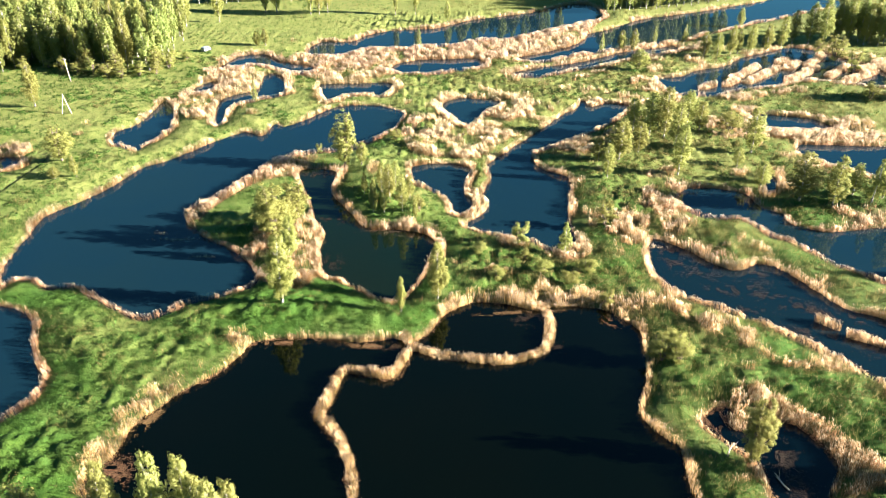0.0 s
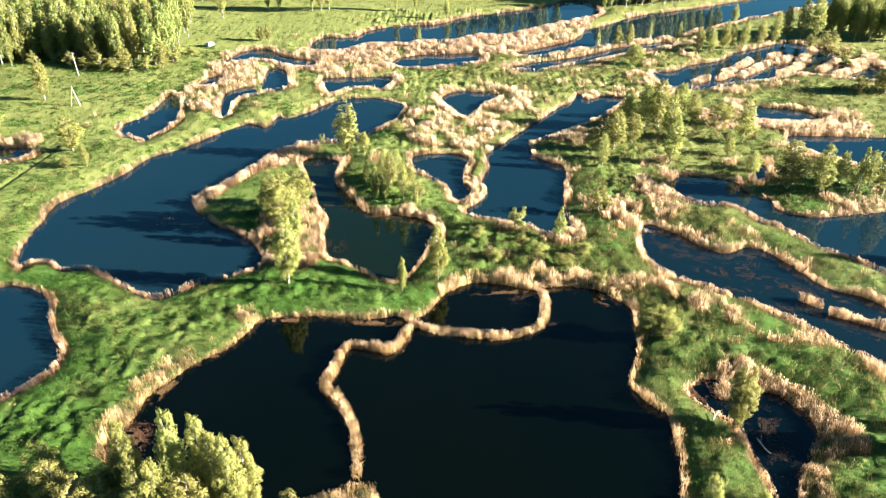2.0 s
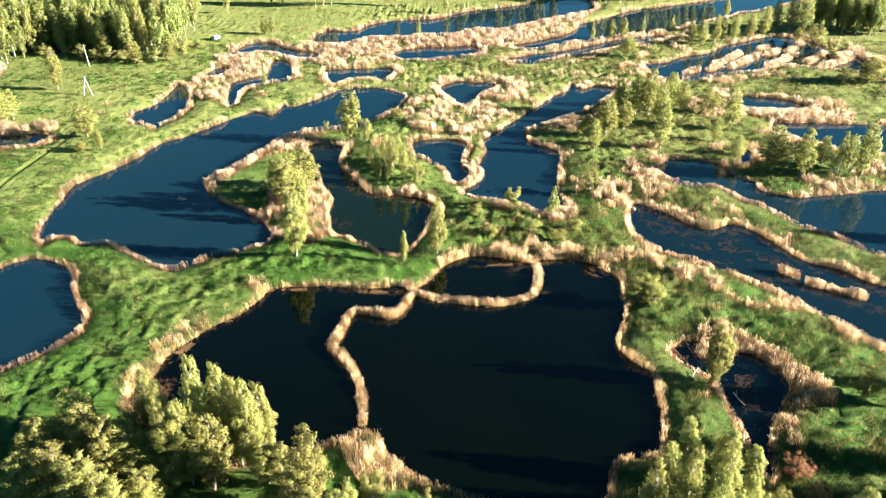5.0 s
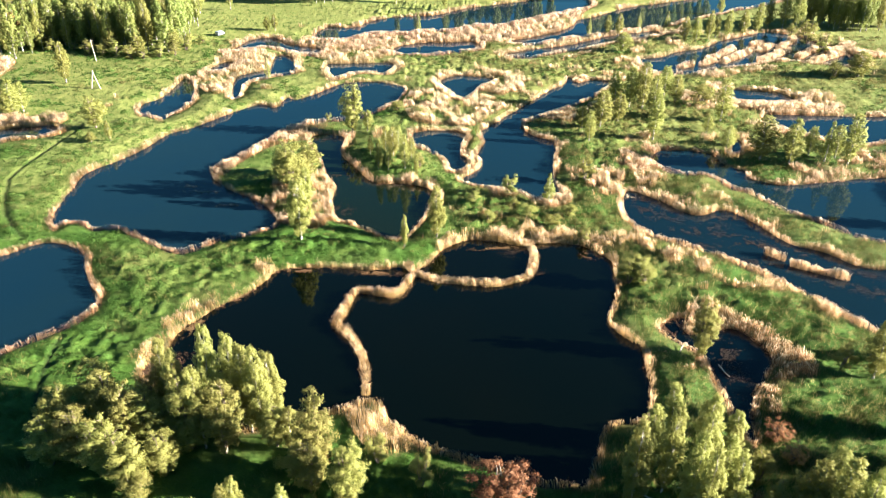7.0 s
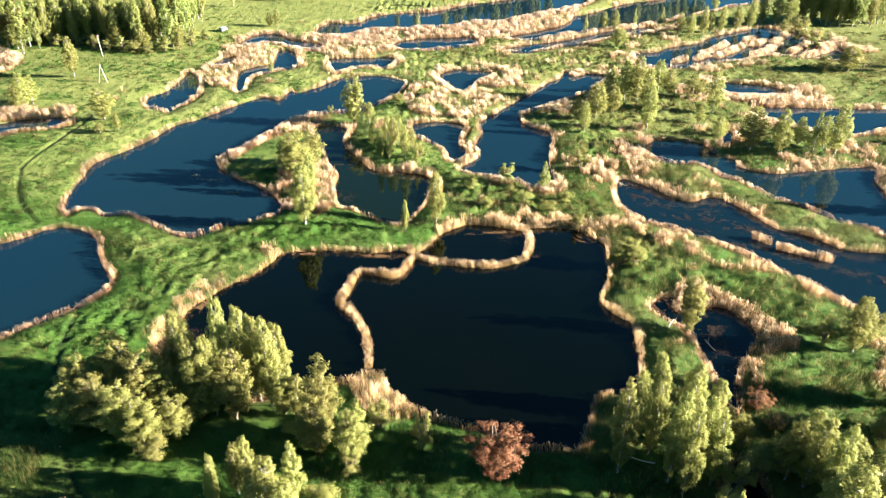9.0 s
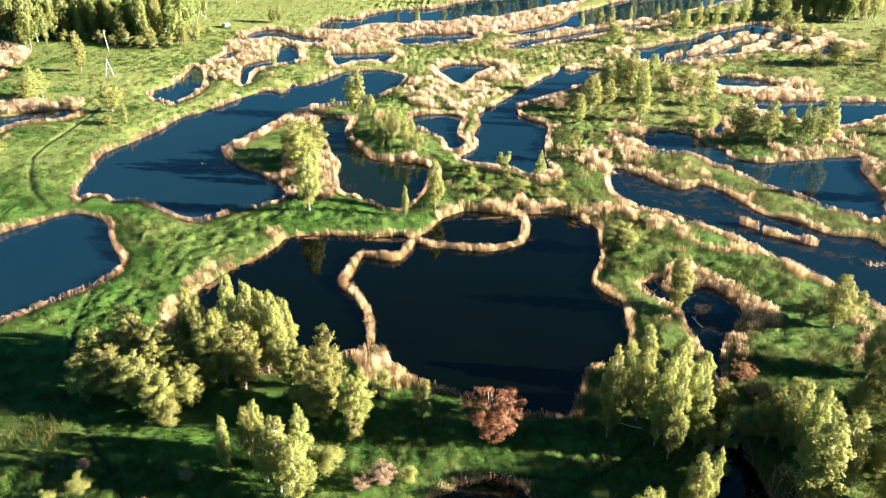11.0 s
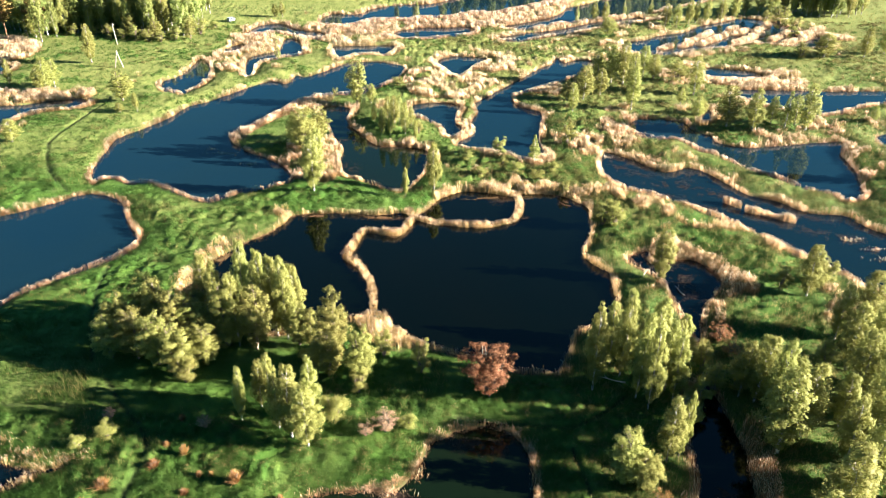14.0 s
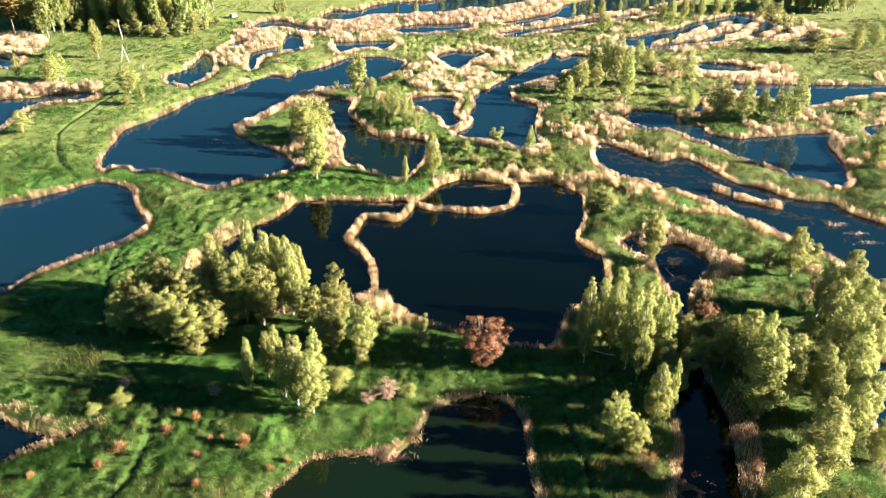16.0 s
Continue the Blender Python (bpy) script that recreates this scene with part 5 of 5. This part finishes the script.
def shore_litter():
    """Broken reeds and brown litter that lie in the shallow edge of the peaty ponds."""
    rng = np.random.default_rng(91)
    n = 600000
    x, y = rng.uniform(-60, 62, n), rng.uniform(10, 200, n)
    d = sample(shore, x, y, 40.0)
    thick = lattice_noise(x, y, 5.0, 71) + 0.6 * lattice_noise(x, y, 1.6, 72)
    who = owner[((y - Y0) / CELL).astype(int), ((x - X0) / CELL).astype(int)]
    wanted = np.isin(who, [POND_NAMES.index(k) for k in ("middle_lake", "island_pond", "south_pond", "bog_pond", "dark_ditch", "loop_pond")])
    keep = wanted & (d < 0.0) & (d > -0.35 - 0.9 * np.clip(thick, 0, 1)) & (thick > -0.35) & (rng.uniform(0, 1, n) < 0.8)
    x, y = x[keep], y[keep]
    flat = np.tile(np.array([0.0, 0.0, 1.0]), (len(x), 1))
    verts, faces, _ = flecks(np.stack([x, y, rng.uniform(0.012, 0.08, len(x))], -1), flat, rng.uniform(0.06, 0.20, len(x)), rng, 0.15)
    verts[:, 2] = np.maximum(verts[:, 2], 0.006)
    tagged(new("reed_litter", mesh_of("reed_litter", verts, faces, [LITTER])), "brown broken reeds lying in the shallow water's edge", "reed litter", kind="stuff")


shore_litter()


def log(x, y, length, turn, thick=0.14):
    """A bleached fallen trunk with two broken limbs."""
    z = float(ground_height(np.array([x]), np.array([y]))[0])
    s = np.linspace(0, 1, 7)
    path = np.stack([s * length, 0.12 * np.sin(s * 5), 0.12 + 0.25 * s], -1)
    pieces = [tube(path, thick * (1 - 0.7 * s), 7)]
    for u, a in ((0.55, 0.8), (0.75, -0.9)):
        start = path[int(u * 6)]
        pieces.append(tube(np.array([start, start + np.array([0.5, 0.35 * a, 0.3]), start + np.array([0.9, 0.8 * a, 0.75])]), np.array([0.05, 0.035, 0.01]), 5))
    ob = tagged(new("fallen_log", mesh_of("fallen_log", *joined(pieces), [POLE_WOOD], smooth=True)), "bleached fallen tree trunk lying in the grass", "log", "fallen logs")
    ob.matrix_world = pose(x, y, max(z, 0.0), 0, 0, turn)


for x, y, length, turn in ((32.0, 48.5, 4.5, 165), (36.0, 47.0, 3.5, 20), (43.5, 84.0, 3.0, 60), (50.5, 78.0, 3.2, 110)):
    log(x, y, length, turn)


# ---- poles on the meadow ----
def ring_bm(points, radii, sides=8):
    bm = bmesh.new()
    v, q = tube(points, radii, sides)
    vs = [bm.verts.new(c) for c in v]
    for f in q:
        bm.faces.new([vs[k] for k in f])
    bm.faces.new(vs[-sides:])
    return bm


def box_bm(size, at, bevel=0.0):
    bm = bmesh.new()
    bmesh.ops.create_cube(bm, size=1.0, matrix=Matrix.Translation(at) @ Matrix.Diagonal((*size, 1)))
    if bevel:
        bmesh.ops.bevel(bm, geom=bm.edges[:], offset=bevel, segments=2, affect="EDGES")
    return bm


def pole():
    x, y, height = POLE
    z = float(ground_height(np.array([x]), np.array([y]))[0])
    ob = tagged(new("utility_pole"), "weathered grey wooden utility pole leaning in the meadow", "pole")
    ob.matrix_world = pose(x, y, z, 0, -4, 0)
    part("post", ring_bm(np.array([(0, 0, -0.4), (0, 0, height * 0.5), (0, 0, height)]), np.array([0.19, 0.16, 0.13])), POLE_WOOD, ob)
    part("crossarm", box_bm((1.5, 0.12, 0.14), (0, 0.17, height - 0.6), 0.02), POLE_WOOD, ob)
    for s in (-0.6, 0.0, 0.6):
        part("insulator", ring_bm(np.array([(s, 0.17, height - 0.53), (s, 0.17, height - 0.40), (s, 0.17, height - 0.30)]), np.array([0.05, 0.06, 0.03])), painted("porcelain", (0.75, 0.76, 0.74), 0.25), ob)


def trestle():
    ax, ay, bx, by, height = TRESTLE
    cx, cy = (ax + bx) / 2, (ay + by) / 2
    z = float(ground_height(np.array([cx]), np.array([cy]))[0])
    ob = tagged(new("pole_trestle"), "old wooden trestle of two leaning posts in the meadow", "trestle")
    ob.matrix_world = pose(cx, cy, z)
    half = math.hypot(bx - ax, by - ay) / 2
    for s in (-1, 1):
        foot = np.array([s * half, 0, -0.4])
        top = np.array([-s * 0.12, 0.1 * s, height])
        part("post", ring_bm(np.array([foot, (foot + top) / 2, top]), np.array([0.17, 0.15, 0.12])), POLE_WOOD, ob)
    part("brace", box_bm((half * 1.05, 0.10, 0.12), (0, 0, height * 0.45), 0.015), POLE_WOOD, ob)


pole()
trestle()


# ---- van on the meadow ----
def van():
    x, y = VAN
    z = float(ground_height(np.array([x]), np.array([y]))[0])
    ob = tagged(new("van"), "small blue-grey van parked in the tall grass", "van")
    ob.matrix_world = pose(x, y, z + 0.05, 0, 0, 62) @ Matrix.Diagonal((0.92, 0.95, 0.95, 1))
    white, glass, rubber, steel = painted("white_paint", (0.24, 0.29, 0.36), 0.3), painted("dark_glass", (0.02, 0.025, 0.03), 0.08), painted("rubber", (0.02, 0.02, 0.02), 0.8), painted("steel", (0.5, 0.5, 0.5), 0.35, 1.0)
    side = [(-2.1, 0.35), (2.1, 0.35), (2.15, 0.95), (1.55, 1.15), (1.05, 1.92), (-2.0, 2.0), (-2.15, 1.8)]
    bm = bmesh.new()
    rings = [[bm.verts.new((px, py, pz)) for px, pz in side] for py in (-0.88, 0.88)]
    for k in range(len(side)):
        bm.faces.new((rings[0][k], rings[0][(k + 1) % len(side)], rings[1][(k + 1) % len(side)], rings[1][k]))
    bm.faces.new(rings[0][::-1])
    bm.faces.new(rings[1])
    bmesh.ops.recalc_face_normals(bm, faces=bm.faces[:])
    bmesh.ops.bevel(bm, geom=bm.edges[:], offset=0.07, segments=2, affect="EDGES")
    body = part("body", bm, white, ob)
    for s in (-1, 1):
        for cx, w in ((0.75, 0.7), (-0.35, 1.1), (-1.5, 0.9)):
            part("window", box_bm((w, 0.03, 0.5), (cx, s * 0.885, 1.5), 0.01), glass, body, "dark tinted side window")
        for cx in (-1.35, 1.35):
            bm = bmesh.new()
            bmesh.ops.create_cone(bm, cap_ends=True, segments=18, radius1=0.34, radius2=0.34, depth=0.24, matrix=Matrix.Translation((cx, s * 0.82, 0.34)) @ Matrix.Rotation(math.pi / 2, 4, "X"))
            bmesh.ops.bevel(bm, geom=[e for e in bm.edges if len(e.link_faces) == 2 and max(len(f.verts) for f in e.link_faces) > 4], offset=0.04, segments=2, affect="EDGES")
            wheel = part("wheel", bm, rubber, ob)
            bm = bmesh.new()
            bmesh.ops.create_cone(bm, cap_ends=True, segments=14, radius1=0.20, radius2=0.17, depth=0.03, matrix=Matrix.Translation((cx, s * 0.945, 0.34)) @ Matrix.Rotation(-s * math.pi / 2, 4, "X"))
            part("rim", bm, steel, wheel)
        part("headlight", box_bm((0.05, 0.28, 0.16), (2.13, s * 0.62, 0.82), 0.015), painted("lamp_glass", (0.8, 0.8, 0.78), 0.1), ob)
    shield = box_bm((0.03, 1.45, 0.78), (0, 0, 0), 0.01)
    bmesh.ops.transform(shield, matrix=Matrix.Translation((1.33, 0, 1.54)) @ Matrix.Rotation(math.atan2(-0.5, 0.77), 4, "Y"), verts=shield.verts[:])
    part("windscreen", shield, glass, body, "dark sloping windscreen")
    part("rear_window", box_bm((0.03, 1.3, 0.5), (-2.115, 0, 1.5), 0.01), glass, body, "dark rear window")
    part("bumper", box_bm((0.12, 1.7, 0.2), (2.16, 0, 0.45), 0.04), rubber, ob)


van()
